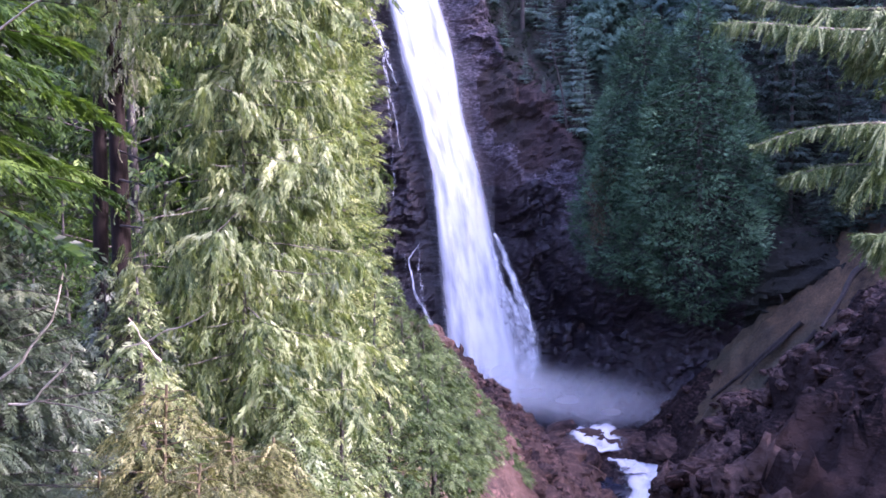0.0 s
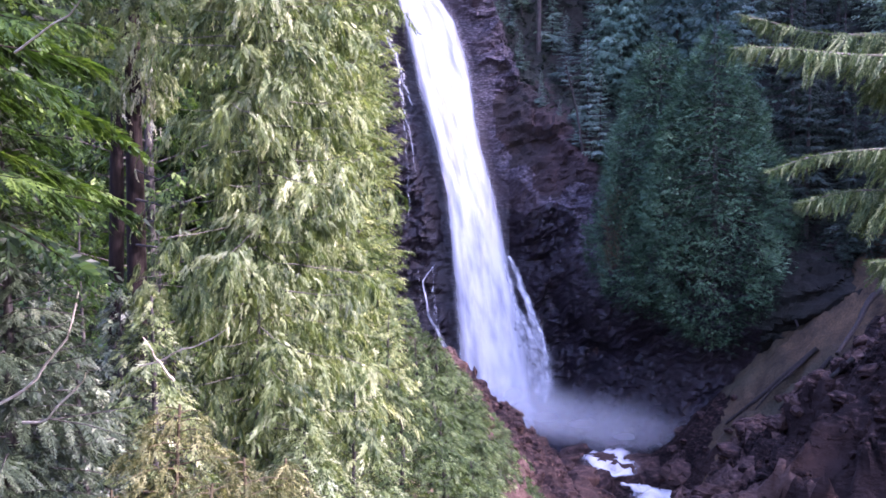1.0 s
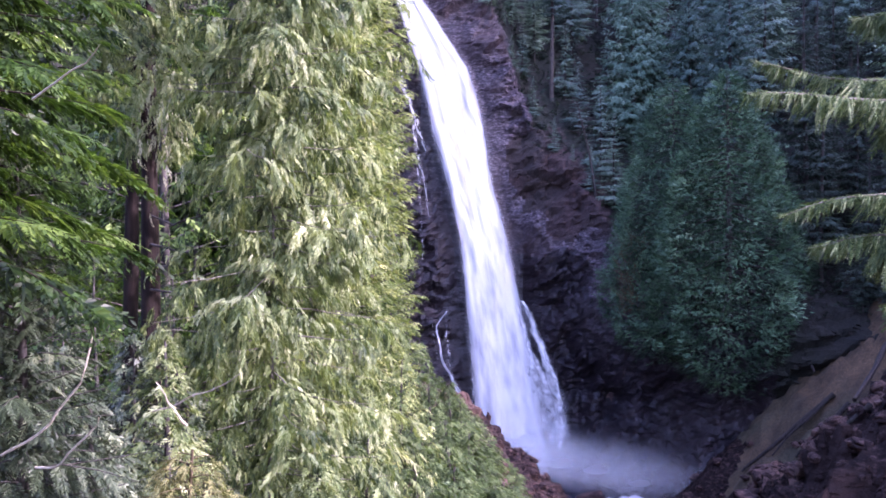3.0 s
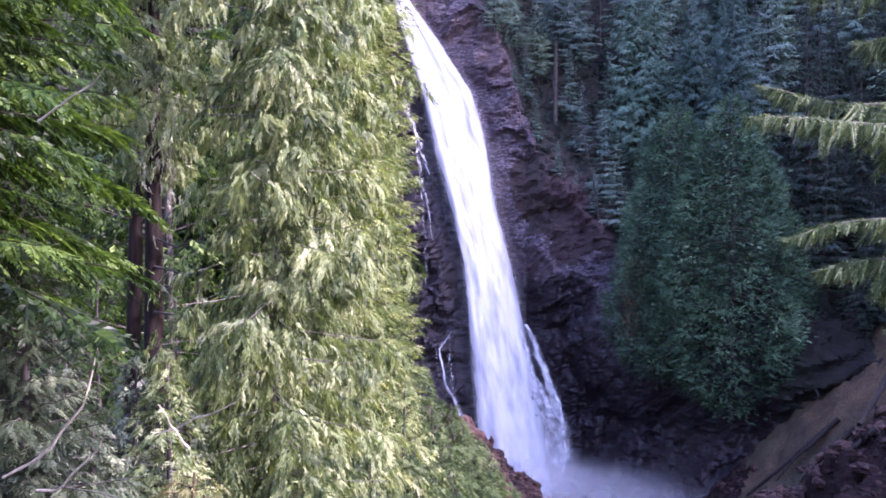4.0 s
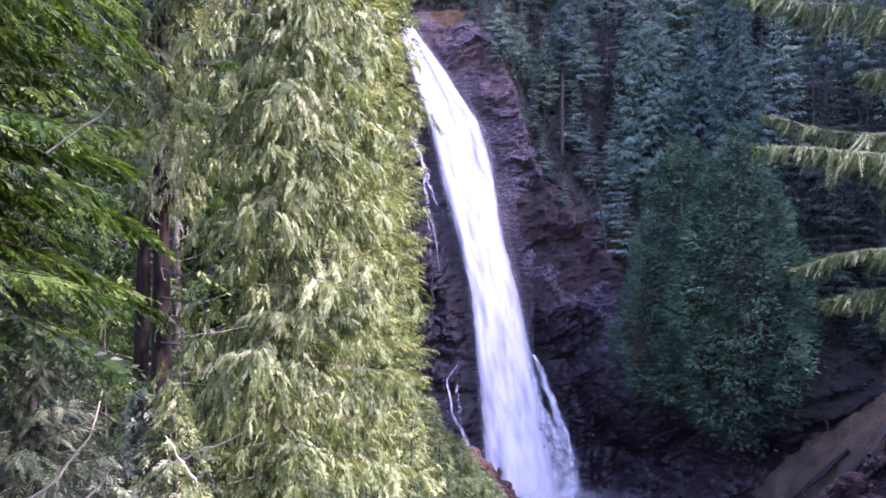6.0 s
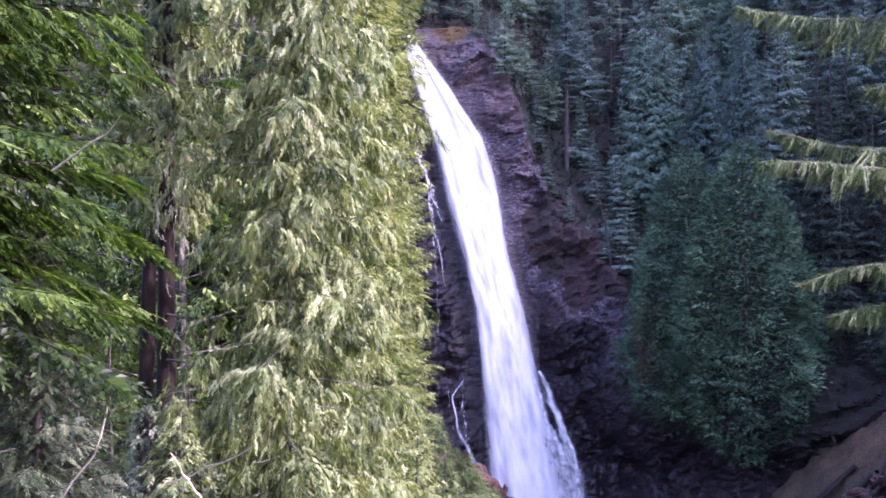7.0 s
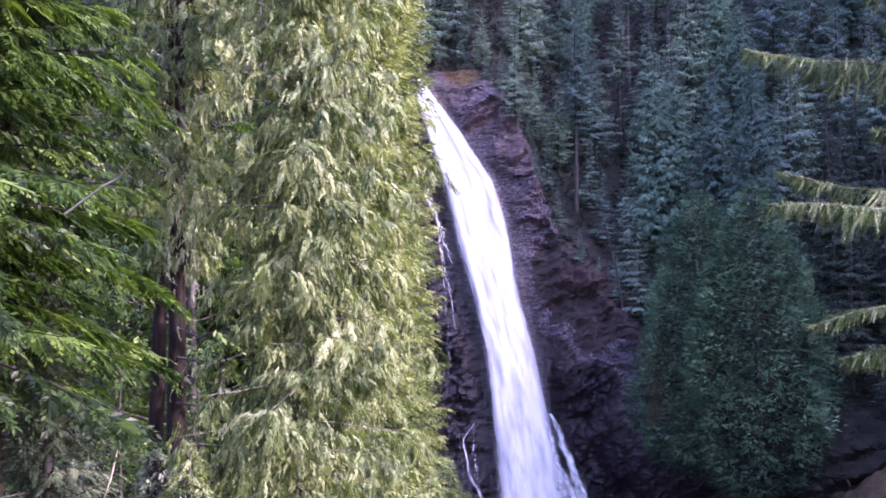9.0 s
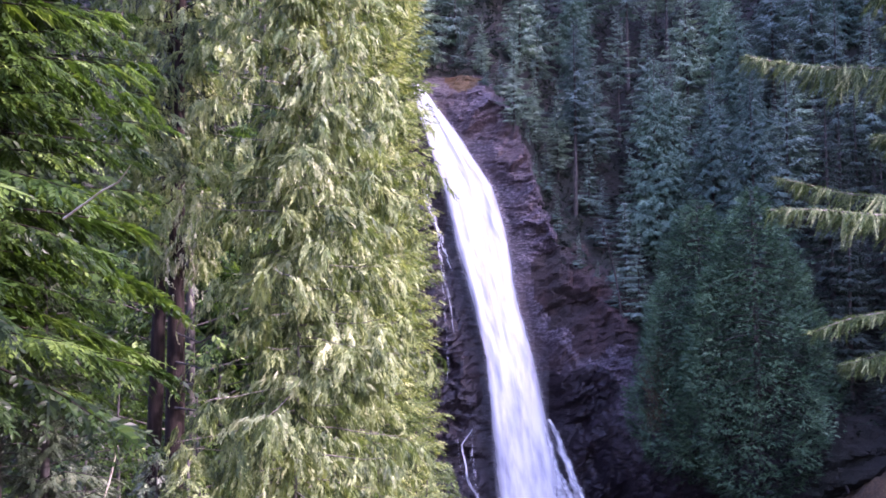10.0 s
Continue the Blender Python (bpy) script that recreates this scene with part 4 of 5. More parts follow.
# ---- the sunlit trees on the near bank ----
def near_cedar(h, r, seed, mat, bark, limbs, per, bare, trunk_r, u, y, turn, size=0.36, skirt=0, label="sunlit western cedar with drooping grey-green sprays"):
    tree = conifer("cedar_tree", h, r, seed, mat, bark, label, limbs, int(1.6 * per), size, 1.7, -0.05, 0.4, 0.3, bare, 0.35, trunk_r, 8, 0.17, ragged=0.5, leaf=0.36, spread=0.42, tipped=0.8, uneven=0.5, branchlets=10, mottle=0.85, skirt=skirt, group="near cedars")
    return put(tree, spot(u, y), turn)


near_cedar(26, 2.6, 31, CEDAR, BARK_GREY, 240, 78, 0.02, 0.03, -0.178, 27, 0.3, skirt=2600)
red_cedar = near_cedar(30, 2.9, 32, CEDAR, BARK_RED, 150, 72, 0.41, 0.29, -0.284, 30, 1.3, skirt=250)
near_cedar(30, 2.9, 33, CEDAR, BARK_GREY, 210, 76, 0.03, 0.05, -0.14, 34, 2.0, 0.4, skirt=2200)
near_cedar(31, 2.5, 36, CEDAR_GREY, BARK_RED, 110, 40, 0.5, 0.27, -0.2985, 35, 0.7, 0.5)
label = "sunlit yellow-green conifer at the edge of the gorge"
for h, r, seed, u, y, turn in ((38, 2.7, 34, -0.118, 50, 0.5), (43, 2.4, 35, -0.0895, 57, 2.5)):
    put(layered_conifer("cedar_tree", h, r, seed, CEDAR_YELLOW, BARK_GREY, label, 760, 22, 0.5, 0.03, 0.28, 0.2, 0.35, 0.25, 0.25, 1, 0.22, 0.2, 7, 0.65, 0.25, 0.36, group="gorge edge trees", flat=0.6, base=0.7), spot(u, y), turn)
silver = put(layered_conifer("cedar_tree", 9.5, 2.5, 37, CEDAR_GREY, BARK_DARK, "silvery young cedar with drooping boughs close by", 150, 30, 0.6, 0.03, 0.6, 0.15, 0.55, 0.25, 0.5, 1, 0.35, 0.12, 24, 0.85, 0.13, 0.2, group="near cedars", base=0.7), spot(-0.40, 17.5), 0.9)
GLOW = "deep green hemlock with broad glowing boughs"
hemlock = put(layered_conifer("hemlock_tree", 24, 3.2, 38, HEMLOCK_NEAR, BARK_RED, GLOW, 230, 40, 0.52, 0.3, 0.4, 0.1, 0.4, 0.12, 0.55, 1, 0.45, 0.22, 15, 0.75, 0.2, 0.26, group="near hemlocks", mottle=1.5, base=0.8), spot(-0.52, 15), 2.1)
put(layered_conifer("hemlock_tree", 26, 2.7, 39, HEMLOCK_NEAR, BARK_RED, GLOW, 200, 34, 0.6, 0.3, 0.4, 0.1, 0.4, 0.12, 0.55, 1, 0.45, 0.22, 13, 0.75, 0.2, 0.27, group="near hemlocks", mottle=1.5, base=0.8), spot(-0.45, 19.5), 1.2)


def dead_limb(tree, points, y, r, mat=DEAD_WOOD):
    """A bare limb of a tree, through directions (u, v) from the eye at about one depth."""
    p = np.array([(u * (y + dy), y + dy, EYE + v * (y + dy)) for (u, v), dy in zip(points, np.linspace(0.4, -0.4, len(points)))])
    t = np.linspace(0, 1, 13)
    p = np.stack([np.interp(t, np.linspace(0, 1, len(p)), p[:, k]) for k in range(3)], 1)
    p += 0.035 * np.stack([vnoise(np.stack([t * 5, t * 0, t * 0 + r * 99], 1), k) for k in range(3)], 1)
    back = np.array(tree.matrix_basis.inverted())
    p = p @ back[:3, :3].T + back[:3, 3]
    part("dead_limb", mesh_of("dead_limb", *tube(p, np.linspace(r, r * 0.4, 13), 6, 0.3, 2), mat, True), tree, "bare bleached limb")


# small conifers down the bank
for u, y, h, r, mat, seed in ((-0.063, 60, 11, 2.2, SHRUB, 51), (-0.045, 62, 7.5, 1.8, SHRUB, 52), (-0.018, 60, 6.0, 1.6, SHRUB, 53), (-0.07, 52, 9, 2.2, CEDAR_YELLOW, 55), (0.022, 58, 3.2, 1.4, SHRUB, 80), (0.014, 50, 2.8, 1.3, SHRUB, 81), (-0.02, 48, 5.0, 1.7, SHRUB, 75), (0.0, 58, 4.6, 1.6, SHRUB, 76), (-0.004, 52, 3.4, 1.5, SHRUB, 77), (0.012, 62, 3.4, 1.4, SHRUB, 78), (-0.012, 42, 4.2, 1.6, SHRUB, 79), (-0.035, 50, 6, 2.0, SHRUB, 56), (-0.03, 78, 4.2, 1.9, SHRUB, 90), (-0.012, 76, 3.8, 1.8, SHRUB, 91), (0.004, 80, 3.2, 1.7, SHRUB, 92), (0.016, 74, 3.2, 1.7, SHRUB, 93), (0.03, 78, 2.6, 1.6, SHRUB, 94), (0.038, 70, 2.6, 1.6, SHRUB, 95), (0.05, 74, 2.2, 1.5, SHRUB, 96), (0.03, 64, 3.0, 1.6, SHRUB, 97), (0.06, 68, 2.2, 1.4, SHRUB, 98), (0.012, 66, 3.6, 1.7, SHRUB, 99), (-0.008, 68, 4.6, 1.9, SHRUB, 100),
                              (-0.10, 40, 8, 2.2, CEDAR, 57), (-0.09, 30, 5, 2.0, CEDAR, 58), (-0.05, 38, 5, 1.8, SHRUB, 59), (-0.13, 25, 4.5, 1.8, CEDAR, 60), (-0.06, 44, 7, 2.0, CEDAR_YELLOW, 64), (-0.268, 24, 7.0, 1.7, CEDAR, 65), (-0.297, 25, 7.2, 1.6, CEDAR_GREY, 74), (-0.33, 22, 5.6, 1.7, CEDAR_GREY, 66), (-0.245, 26, 6.0, 1.8, CEDAR_GREY, 69), (-0.30, 27, 6.0, 2.0, CEDAR_GREY, 70), (-0.36, 27, 7.0, 2.0, CEDAR_GREY, 71), (-0.26, 40, 9.0, 2.4, HEMLOCK_NEAR, 72), (-0.33, 42, 10.0, 2.6, HEMLOCK_NEAR, 73)):
    put(conifer("young_conifer", h, r, seed, mat, BARK_DARK, "soft green young conifer on the steep bank", 90, 24, 0.38, 0.4, 0.25, 0.3, 0.15, 0.02, 0.7, 0.09, 6, 0.18, group="young bank trees"), spot(u, y), seed)
for u, y, h, r, seed in ((-0.245, 16.5, 5.0, 1.9, 61), (-0.185, 15.5, 4.3, 1.8, 62), (-0.30, 17.5, 3.6, 1.5, 63), (-0.215, 14.2, 3.9, 1.7, 67), (-0.15, 17, 4.2, 1.5, 68)):
    put(conifer("hemlock_sapling", h, r, seed, BROWN_BOUGH, BARK_BROWN, "browned half-bare hemlock sapling", 100, 40, 0.30, 0.5, 0.1, 0.45, 0.1, 0.03, 0.5, 0.022, 8, 0.15, leaf=0.3, uneven=0.6, group="saplings"), spot(u, y), seed)
# woods behind the near trees
def woods_fir(m):
    if FIRS[4].matrix_basis == Matrix.Identity(4):
        FIRS[4].matrix_basis = m
    else:
        copy_thing(FIRS[4], m)


g = np.random.default_rng(5)
for u, y in ((-0.21, 62), (-0.235, 66), (-0.185, 60), (-0.26, 63), (-0.30, 62), (-0.34, 68), (-0.16, 66)):
    woods_fir(Matrix.Translation(spot(u, y)) @ Matrix.Rotation(g.uniform(0, 6), 4, "Z") @ Matrix.Scale(g.uniform(0.95, 1.15), 4))
for k in range(24):
    y = g.uniform(80, 145)
    u = g.uniform(-0.52, -0.12 - 0.0004 * y)
    woods_fir(Matrix.Translation(spot(u, y)) @ Matrix.Rotation(g.uniform(0, 6), 4, "Z") @ Matrix.Scale(g.uniform(0.9, 1.2), 4))


for k in range(16):
    y = g.uniform(150, 225)
    woods_fir(Matrix.Translation(hill_spot(g.uniform(-0.48, -0.12) * y, y)) @ Matrix.Rotation(g.uniform(0, 6), 4, "Z") @ Matrix.Scale(g.uniform(0.9, 1.2), 4))

# undergrowth between the near trunks
young = [o for o in scene.objects if o.name.startswith("young_conifer") and o.parent is None]
for k, (u, y) in enumerate(((-0.27, 46), (-0.32, 52), (-0.37, 48), (-0.24, 58), (-0.295, 64), (-0.42, 55), (-0.345, 70), (-0.26, 76), (-0.40, 78))):
    copy_thing(young[-1 - k % 2], Matrix.Translation(spot(u, y)) @ Matrix.Rotation(g.uniform(0, 6), 4, "Z") @ Matrix.Scale(g.uniform(1.7, 2.4), 4))

# pale lichen that hangs in the near cedar
LICHEN = leaf_material("hanging_lichen", (0.30, 0.31, 0.25), (0.46, 0.48, 0.41), (0.64, 0.66, 0.59), 0.3, 0.7, 1.0)
n = 130
at = np.stack([0.45 + g.normal(0, 0.32, n), -0.9 + g.normal(0, 0.4, n), g.normal(12.4, 0.75, n) + 0.6], 1)
at = at @ np.array(Matrix.Rotation(-1.3, 3, "Z")).T
ax = np.array([0, 0, -1.0]) + g.normal(0, 0.22, (n, 3))
part("lichen", mesh_of("lichen", *place_sprays(spray_template(7, 5, 0.4, 0.16, 0.3), at, ax, g.normal(0, 1, (n, 3)), g.uniform(0.18, 0.42, n)), LICHEN, tone=np.repeat(g.normal(0.45, 0.2, n), 8)),
     red_cedar, "pale grey hanging lichen", "stuff")


# ---- the spruce whose boughs reach in from the side ----
def bough(tree, root, tip, seed, drop=0.3, arch=0.0):
    """One bough: a pale stem that arches to its tip, with twigs hanging from it like a curtain."""
    g = np.random.default_rng(seed)
    a, b = np.array(root, float), np.array(tip, float)
    s = np.linspace(0, 1, 12)
    path = a + (b - a) * s[:, None]
    path[:, 2] += arch * np.sin(s * np.pi) + 0.02 * np.sin(s * 9 + seed) * s
    path[:, 1] += 0.06 * np.sin(s * 6 + 2 * seed)
    ob = part("bough", mesh_of("bough", *tube(path, np.linspace(0.02, 0.005, 12), 6, 0.3, seed), BARK_GREY, True), tree)
    d = (b - a) / np.linalg.norm(b - a)
    sd = np.array([-d[1], d[0], 0])
    v = []
    # twigs hang from the stem in bunches, longest towards the trunk
    n = 280
    t = np.sort(g.uniform(0.02, 1, n)) ** 0.9
    at = np.stack([np.interp(t, s, path[:, k]) for k in range(3)], 1)
    side = g.normal(0, 0.6, n)
    bunch = 1 + 0.6 * vnoise(np.stack([t * 11, 0 * t, 0 * t + seed], 1), 3)
    ln = drop * (1.35 - 1.1 * t) * g.uniform(0.35, 1.2, n) * bunch + 0.07
    at = at + sd * (side * 0.2 * (1.25 - t))[:, None]
    ax = np.array([0, 0, -1.0]) + d * g.uniform(0.1, 0.95, (n, 1)) + sd * side[:, None] * 0.45
    up = np.cross(ax, g.normal(0, 1, (n, 3)))
    v += [place_sprays(spray_template(27, seed + k, 0.75, 0.15, 0.14, 0.0), at[k::3], ax[k::3], up[k::3], ln[k::3]) for k in range(3)]
    # short needles along the stem
    m = 420
    t2 = g.uniform(0.02, 1, m)
    at2 = np.stack([np.interp(t2, s, path[:, k]) for k in range(3)], 1)
    ax2 = d * 0.8 + sd * g.choice([-1, 1], (m, 1)) * g.uniform(0.3, 1, (m, 1)) + np.array([0, 0, 1.0]) * g.uniform(-0.5, 0.25, (m, 1))
    v.append(place_sprays(spray_template(6, seed + 9, 0.7, 0.17, 0.3, 0.0), at2, ax2, g.normal(0, 1, (m, 3)) + (0, 0, 1), g.uniform(0.06, 0.14, m)))
    part("needles", mesh_of("needles", *join(v), SPRUCE_TIP, tone=g.normal(0.45, 0.12, sum(len(q) for _, q in v))), ob, kind="stuff")


spruce = empty("spruce_tree", (4.75, 11.2, float(land(4.75, 11.2))), "sunlit spruce with twigs hanging from pale-stemmed boughs", "tree")
base = np.array(spruce.location)


def rel(u, v, y):
    return np.array((u * y, y, EYE + v * y)) - base


zs = np.linspace(0, 1, 12)
part("trunk", mesh_of("trunk", *tube(np.stack([0 * zs, 0 * zs, 24 * zs], 1), 0.17 * (1 - zs) + 0.02, 10, 0.2, 3), BARK_GREY, True), spruce)
for k, (u, v, y, rv, arch) in enumerate(((0.2235, 0.272, 11.0, 0.253, -0.03), (0.2463, 0.16, 11.3, 0.146, -0.06), (0.2397, 0.135, 10.8, 0.126, 0.0), (0.2732, 0.03, 10.9, 0.045, 0.1), (0.2953, 0.0023, 11.1, 0.012, 0.05),
                                         (0.29, 0.345, 11.0, 0.33, 0.0), (0.335, 0.2, 11.3, 0.21, 0.02), (0.355, 0.1, 11.5, 0.115, 0.0), (0.362, -0.052, 11.2, -0.045, 0.0), (0.35, 0.3, 10.7, 0.31, 0.0))):
    bough(spruce, rel(0.42, rv, 11.2), rel(u, v, y), 80 + k, arch=arch)

# ---- logs on the slope and dead sticks ----
def stick(name, a, b, r, mat, label, category, group, bend=0.0, seed=0):
    s = np.linspace(0, 1, 14)
    a, b = np.array(a, float), np.array(b, float)
    p = a + (b - a) * s[:, None]
    p[:, 2] += bend * np.sin(s * np.pi) * np.linalg.norm(b - a)
    p += 0.02 * np.linalg.norm(b - a) * np.stack([vnoise(np.stack([s * 3, s * 0, s * 0 + seed], 1), k) for k in range(3)], 1)
    ob = new(name, mesh_of(name, *tube(p - a, np.linspace(r, r * 0.45, 14), 8, 0.25, seed), mat, True))
    ob.location = a
    return tagged(ob, label, category, group)


gmesh = P.reshape(len(gy), len(gx), 3)


def ground_z(x, y):
    """The uneven ground's height."""
    i, j = int(np.clip(np.searchsorted(gx, x), 1, len(gx) - 1)), int(np.clip(np.searchsorted(gy, y), 1, len(gy) - 1))
    return float(gmesh[j - 1:j + 1, i - 1:i + 1, 2].mean())


def slope_at(u, v):
    """Where the line of sight (u, v) meets the ground."""
    ys = np.arange(60, 170, 0.5)
    z = np.array([ground_z(u * y, y) for y in ys])
    k = int(np.argmax(z >= EYE + v * ys))
    return np.array((u * ys[k], ys[k], z[k] + 0.35))


for k, (a, b, r) in enumerate((((0.376, -0.079), (0.338, -0.154), 0.42), ((0.316, -0.131), (0.236, -0.199), 0.36), ((0.328, -0.141), (0.283, -0.186), 0.34),
                               ((0.285, -0.094), (0.298, -0.121), 0.32), ((0.31, -0.141), (0.262, -0.185), 0.22), ((0.348, -0.142), (0.3, -0.186), 0.3))):
    stick("log", slope_at(*a) + (0, 0, r), slope_at(*b) + (0, 0, 0.6 * r), r, LOG_WOOD, "fallen wet log lying down the slope", "log", "fallen logs", 0, k)

dead_limb(silver, [(-0.4169, -0.1841), (-0.3701, -0.1559), (-0.3436, -0.1179), (-0.331, -0.0532)], 14.9, 0.022)
dead_limb(silver, [(-0.3866, -0.1951), (-0.3605, -0.1914), (-0.3319, -0.1579), (-0.3291, -0.149)], 14.7, 0.018)
dead_limb(silver, [(-0.2519, -0.1571), (-0.2621, -0.1394), (-0.2784, -0.1173)], 16.5, 0.022)
dead_limb(silver, [(-0.2826, -0.145), (-0.2323, -0.1272), (-0.2036, -0.1097)], 16.8, 0.018)
dead_limb(hemlock, [(-0.3883, 0.133), (-0.3432, 0.1623), (-0.3252, 0.177)], 10.6, 0.012)
dead_limb(red_cedar, [(-0.283, 0.004), (-0.262, -0.002), (-0.2463, -0.0044)], 29.5, 0.035, BARK_DARK)
dead_limb(red_cedar, [(-0.283, -0.036), (-0.262, -0.04), (-0.2483, -0.0417)], 29.5, 0.035, BARK_DARK)
dead_limb(red_cedar, [(-0.283, -0.016), (-0.265, -0.016), (-0.2512, -0.0094)], 29.5, 0.03, BARK_DARK)
dead_limb(red_cedar, [(-0.283, 0.03), (-0.262, 0.02), (-0.249, 0.028)], 29.5, 0.028, BARK_DARK)

# a bare snag on the slope beside the falls
snag_base = on_wall(np.array([0.109]), np.array([0.044]), 0.3)[0]
snag = empty("dead_tree", snag_base, "bare grey leafless tree on the slope beside the falls", "tree")
top = np.array((-2.7, 0.2, 14.5))
sp = np.linspace(0, 1, 10)[:, None] * top + np.stack([0.25 * np.sin(np.linspace(0, 4, 10)), np.zeros(10), np.zeros(10)], 1)
part("trunk", mesh_of("trunk", *tube(sp, np.linspace(0.22, 0.05, 10), 7, 0.3, 1), BARK_DARK, True), snag)
g = np.random.default_rng(9)
for k in range(16):
    f = 0.62 + 0.024 * k
    az, L = g.uniform(0, 6.28), g.uniform(1.5, 4.0) * (1.3 - f * 0.6)
    q = limb_path(0, az, L, 0.5, 0.35, 0.0, 6) + top * f
    q[:, 0] -= 0.3 * np.linspace(0, 1, 6) * L
    part("limb", mesh_of("limb", *tube(q, np.linspace(0.07, 0.02, 6), 5), BARK_DARK, True), snag)

# boulders along the banks and in the stream
def boulder_mesh(seed):
    bm = bmesh.new()
    bmesh.ops.create_icosphere(bm, subdivisions=3, radius=1.0)
    v = np.array([w.co for w in bm.verts])
    n = fbm(v * 1.1 + seed * 5.3, 3, seed)
    cut = np.round(v * 2.2 + 0.4 * vnoise(v * 2 + seed, seed)[:, None]) / 2.2
    v = v * (0.85 + 0.22 * n)[:, None] * 0.3 + cut * 0.7
    v[:, 2] *= 0.7
    for w, c in zip(bm.verts, v):
        w.co = c
    me = bpy.data.meshes.new("boulder")
    bm.to_mesh(me)
    bm.free()
    me.materials.append(BANK_ROCK)
    return me


ROCKS = [boulder_mesh(k) for k in range(5)]
g = np.random.default_rng(21)


def boulder(x, y, r, label="dark brown boulder on the stony bank"):
    ob = new("boulder", ROCKS[int(g.integers(5))])
    z = ground_z(x, y)
    ob.matrix_basis = Matrix.Translation((x, y, z + 0.12 * r)) @ Euler((g.normal(0, 0.25), g.normal(0, 0.25), g.uniform(0, 6.3))).to_matrix().to_4x4() @ Matrix.Diagonal((r * g.uniform(0.8, 1.5), r, r * g.uniform(0.7, 1.1), 1))
    return tagged(ob, label, "boulder", "bank boulders")


for k in range(150):
    x = 20 + 27 * g.random()
    boulder(x, 108 + g.normal(-1.0, 1.6), g.uniform(0.25, 1.0) ** 1.5 * 1.0, "reddish-brown stone on the crest of the bank")
for k in range(45):
    y = g.uniform(96, 118)
    boulder(g.uniform(19, 40), y, g.uniform(0.35, 1.0) ** 2 * 1.5)
for k in range(12):
    a = g.uniform(0, 1)
    boulder(24 + 14 * a + g.normal(0, 1.5), 146 - 14 * a + g.normal(0, 2), g.uniform(0.3, 0.9))
for k in range(40):
    boulder(g.uniform(-1, 9), g.uniform(72, 108), g.uniform(0.3, 1.0) ** 2 * 0.9)
for k in range(26):
    boulder(g.uniform(6, 15), g.uniform(100, 128), g.uniform(0.4, 1.5))
for x, y, r in ((15, 146, 2.4), (13, 143, 2.0), (17.5, 139.5, 2.2), (16, 135, 2.2), (24.5, 140, 1.8), (27, 137.5, 2.2), (18.5, 131, 2.0), (27, 132, 2.0), (12, 149, 1.6)):
    boulder(x, y, r, "wet dark boulder standing in the stream")

# loose stones along the crests and banks
def rubble(name, at, size, mat, label, seed):
    g = np.random.default_rng(seed)
    bm = bmesh.new()
    bmesh.ops.create_icosphere(bm, subdivisions=1, radius=1.0)
    v = np.array([w.co for w in bm.verts])
    f = np.array([[w.index for w in t.verts] for t in bm.faces])
    bm.free()
    n = len(at)
    shape = v[None] * g.uniform(0.6, 1.25, (n, len(v), 1)) * g.uniform(0.5, 1.3, (n, 1, 3))
    turn = g.uniform(0, 6.283, n)
    c, q = np.cos(turn)[:, None], np.sin(turn)[:, None]
    shape = np.stack([c * shape[:, :, 0] - q * shape[:, :, 1], q * shape[:, :, 0] + c * shape[:, :, 1], shape[:, :, 2]], 2)
    p = at[:, None] + shape * (size * g.uniform(0.25, 1.0, n) ** 1.5)[:, None, None]
    return tagged(new(name, mesh_of(name, p.reshape(-1, 3), (f[None] + len(v) * np.arange(n)[:, None, None]).reshape(-1, 3), mat)), label, "rubble", kind="stuff")


def scatter(n, lo, hi, seed):
    g = np.random.default_rng(seed)
    xy = np.stack([g.uniform(lo[0], hi[0], n), g.uniform(lo[1], hi[1], n)], 1)
    return np.array([(a, b, ground_z(a, b)) for a, b in xy])


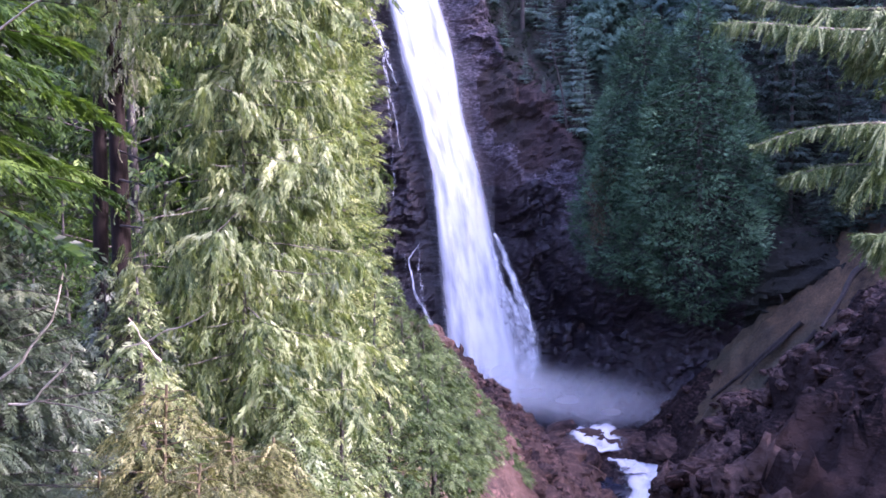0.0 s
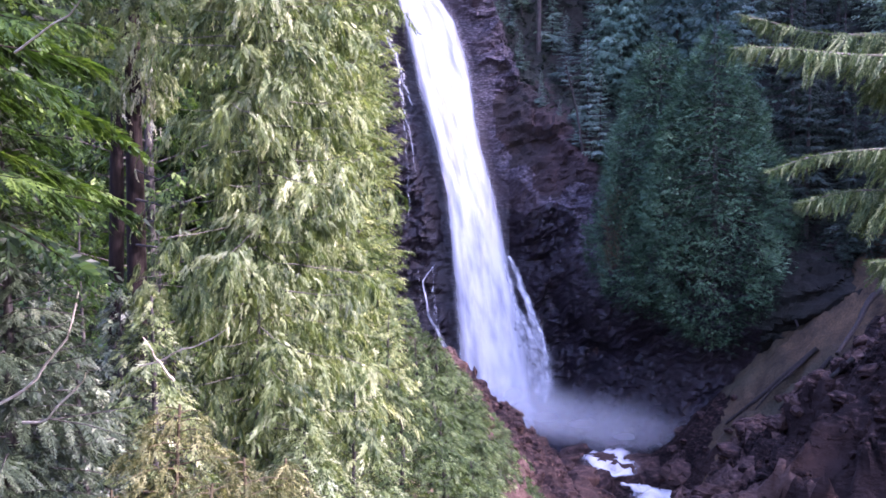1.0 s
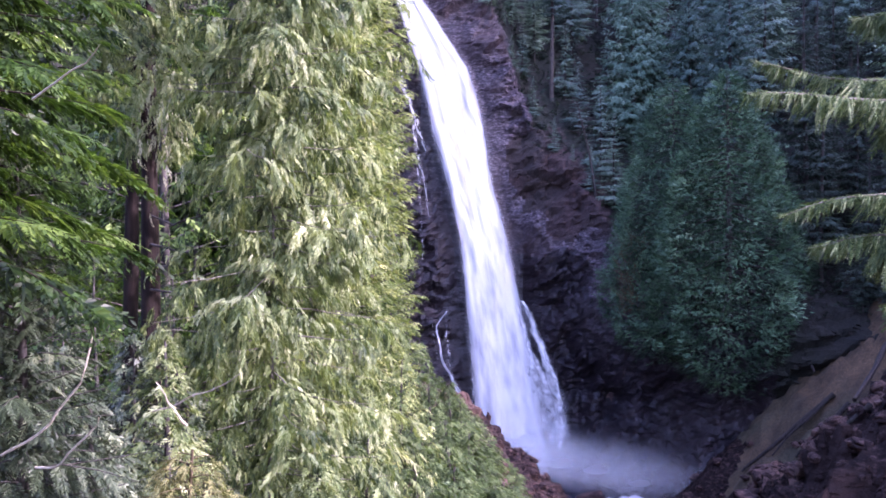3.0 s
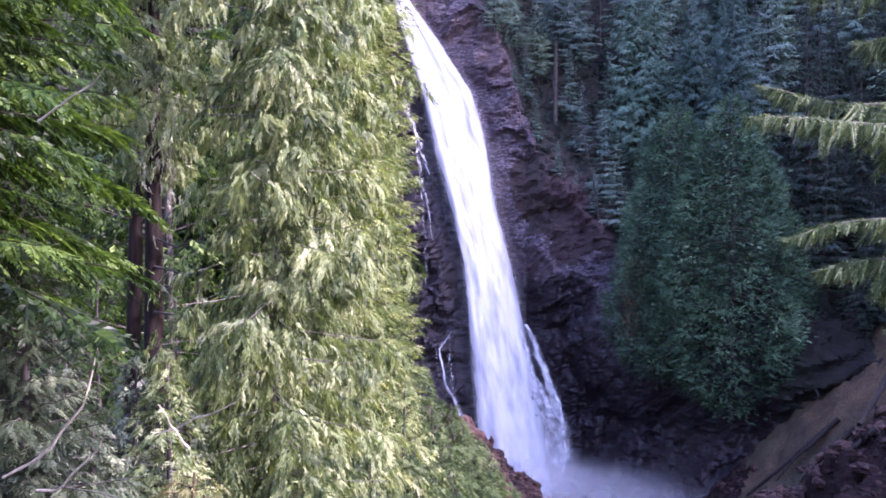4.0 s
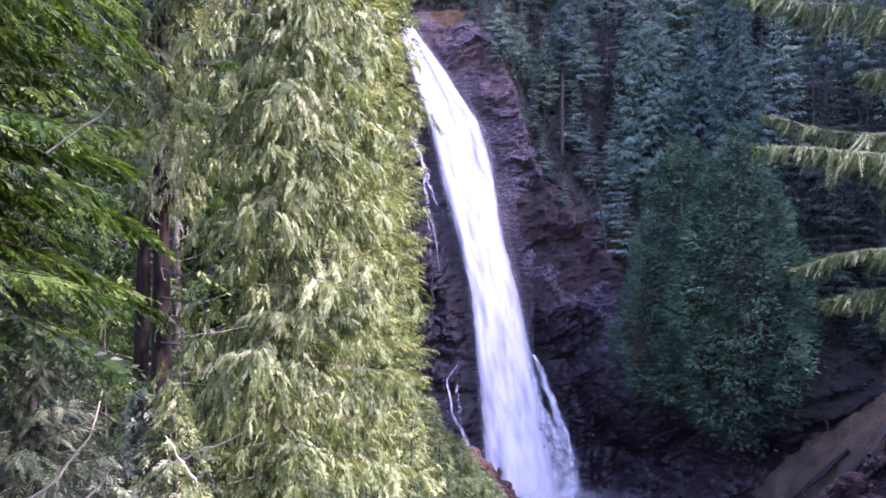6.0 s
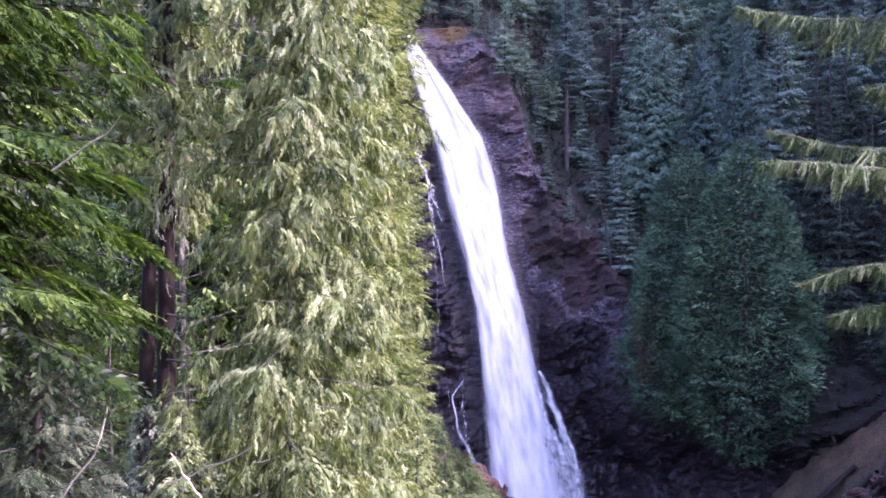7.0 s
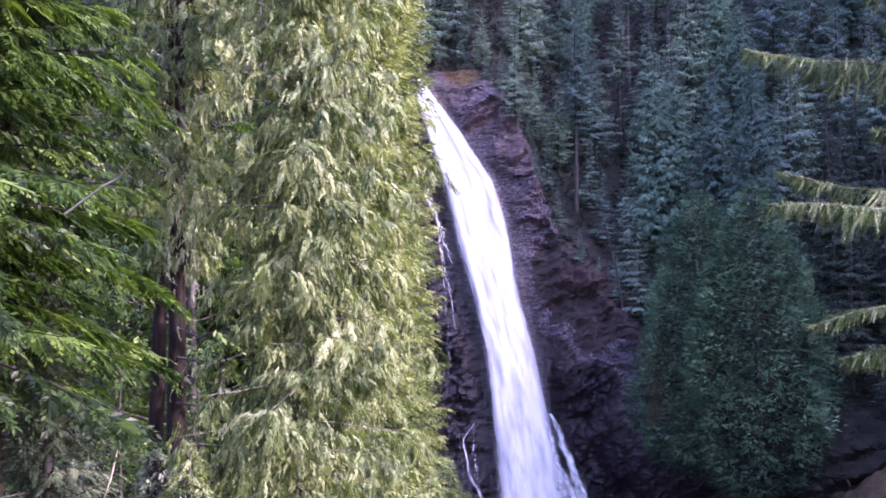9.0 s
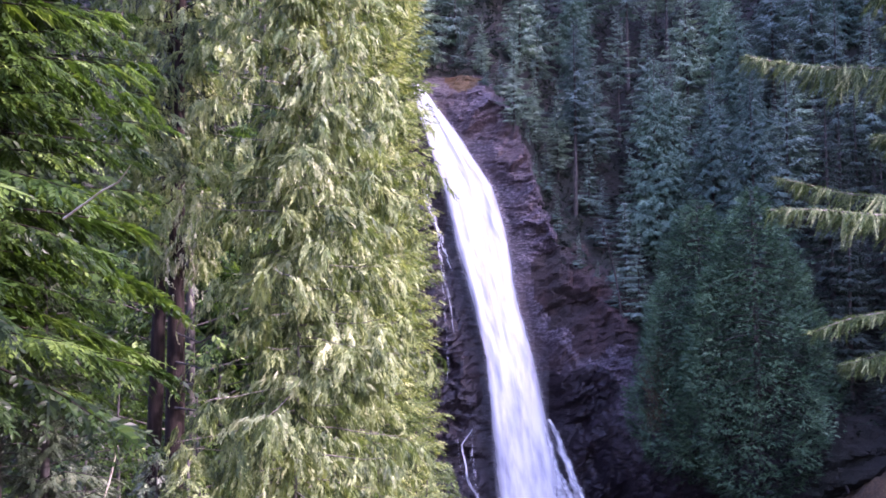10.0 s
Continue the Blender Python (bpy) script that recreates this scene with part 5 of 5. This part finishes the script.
rubble("rubble", scatter(1500, (19, 106), (48, 110.5), 61), 0.75, LIT_CREST, "reddish-brown broken stones along the crest of the bank", 62)
rubble("rubble", scatter(1200, (19, 88), (44, 106), 63), 0.7, SHADED_BANK, "broken stones on the bank, darkened for shade", 64)
rubble("rubble", scatter(1500, (-2, 66), (14, 128), 65), 0.6, BANK_ROCK, "reddish-brown broken stones on the steep bank under the trees", 66)

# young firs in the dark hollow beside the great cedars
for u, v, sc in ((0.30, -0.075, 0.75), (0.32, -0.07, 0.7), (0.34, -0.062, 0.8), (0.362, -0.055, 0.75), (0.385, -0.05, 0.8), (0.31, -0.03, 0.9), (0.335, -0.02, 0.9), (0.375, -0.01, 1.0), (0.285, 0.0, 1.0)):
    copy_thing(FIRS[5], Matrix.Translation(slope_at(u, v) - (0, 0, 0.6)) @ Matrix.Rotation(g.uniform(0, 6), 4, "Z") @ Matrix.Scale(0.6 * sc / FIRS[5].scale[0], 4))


# ---- low undergrowth: ferns, seedlings and brush between the trees ----
def brush(name, at, size, mat, label, seed):
    g = np.random.default_rng(seed)
    n = len(at)
    az = g.uniform(0, 6.283, n)
    ax = np.stack([np.cos(az), np.sin(az), g.uniform(0.1, 1.2, n)], 1)
    parts = [place_sprays(spray_template(5, seed + k, 0.7, 0.26, 0.4), at[k::3], ax[k::3], g.normal(0, 0.5, (len(at[k::3]), 3)) + (0, 0, 1), size * g.uniform(0.5, 1.4, len(at[k::3]))) for k in range(3)]
    v, q = join(parts)
    return tagged(new(name, mesh_of(name, v, q, mat, tone=np.repeat(g.normal(0.36, 0.09, n), 6))), label, "undergrowth", kind="stuff")


g = np.random.default_rng(31)
x, z = g.uniform(-80, 78, 22000), g.uniform(-8, 90, 22000)
keep = (z > wall_top(x) - 1.5 + 3 * g.random(22000)) & (x / wall_y(x, z) < 0.42) & (x / wall_y(x, z) > -0.48) & ((x > 2) | (z > 49.5))
x, z = x[keep], z[keep]
brush("undergrowth", np.stack([x, wall_y(x, z) - 0.3, z], 1), 1.5, BRUSH_SHADED, "brush under the hillside firs, leaf colour darkened for shade", 41)
x, y = g.uniform(-75, -6, 11000), g.uniform(55, 150, 11000)
keep = (x / y > -0.5) & (x < bank_edge(y) - 1)
x, y = x[keep], y[keep]
brush("undergrowth", np.stack([x, y, land(np.round(x * 2) / 2, y)], 1), 1.0, HEMLOCK_NEAR, "dark green brush under the trees of the near bank", 42)
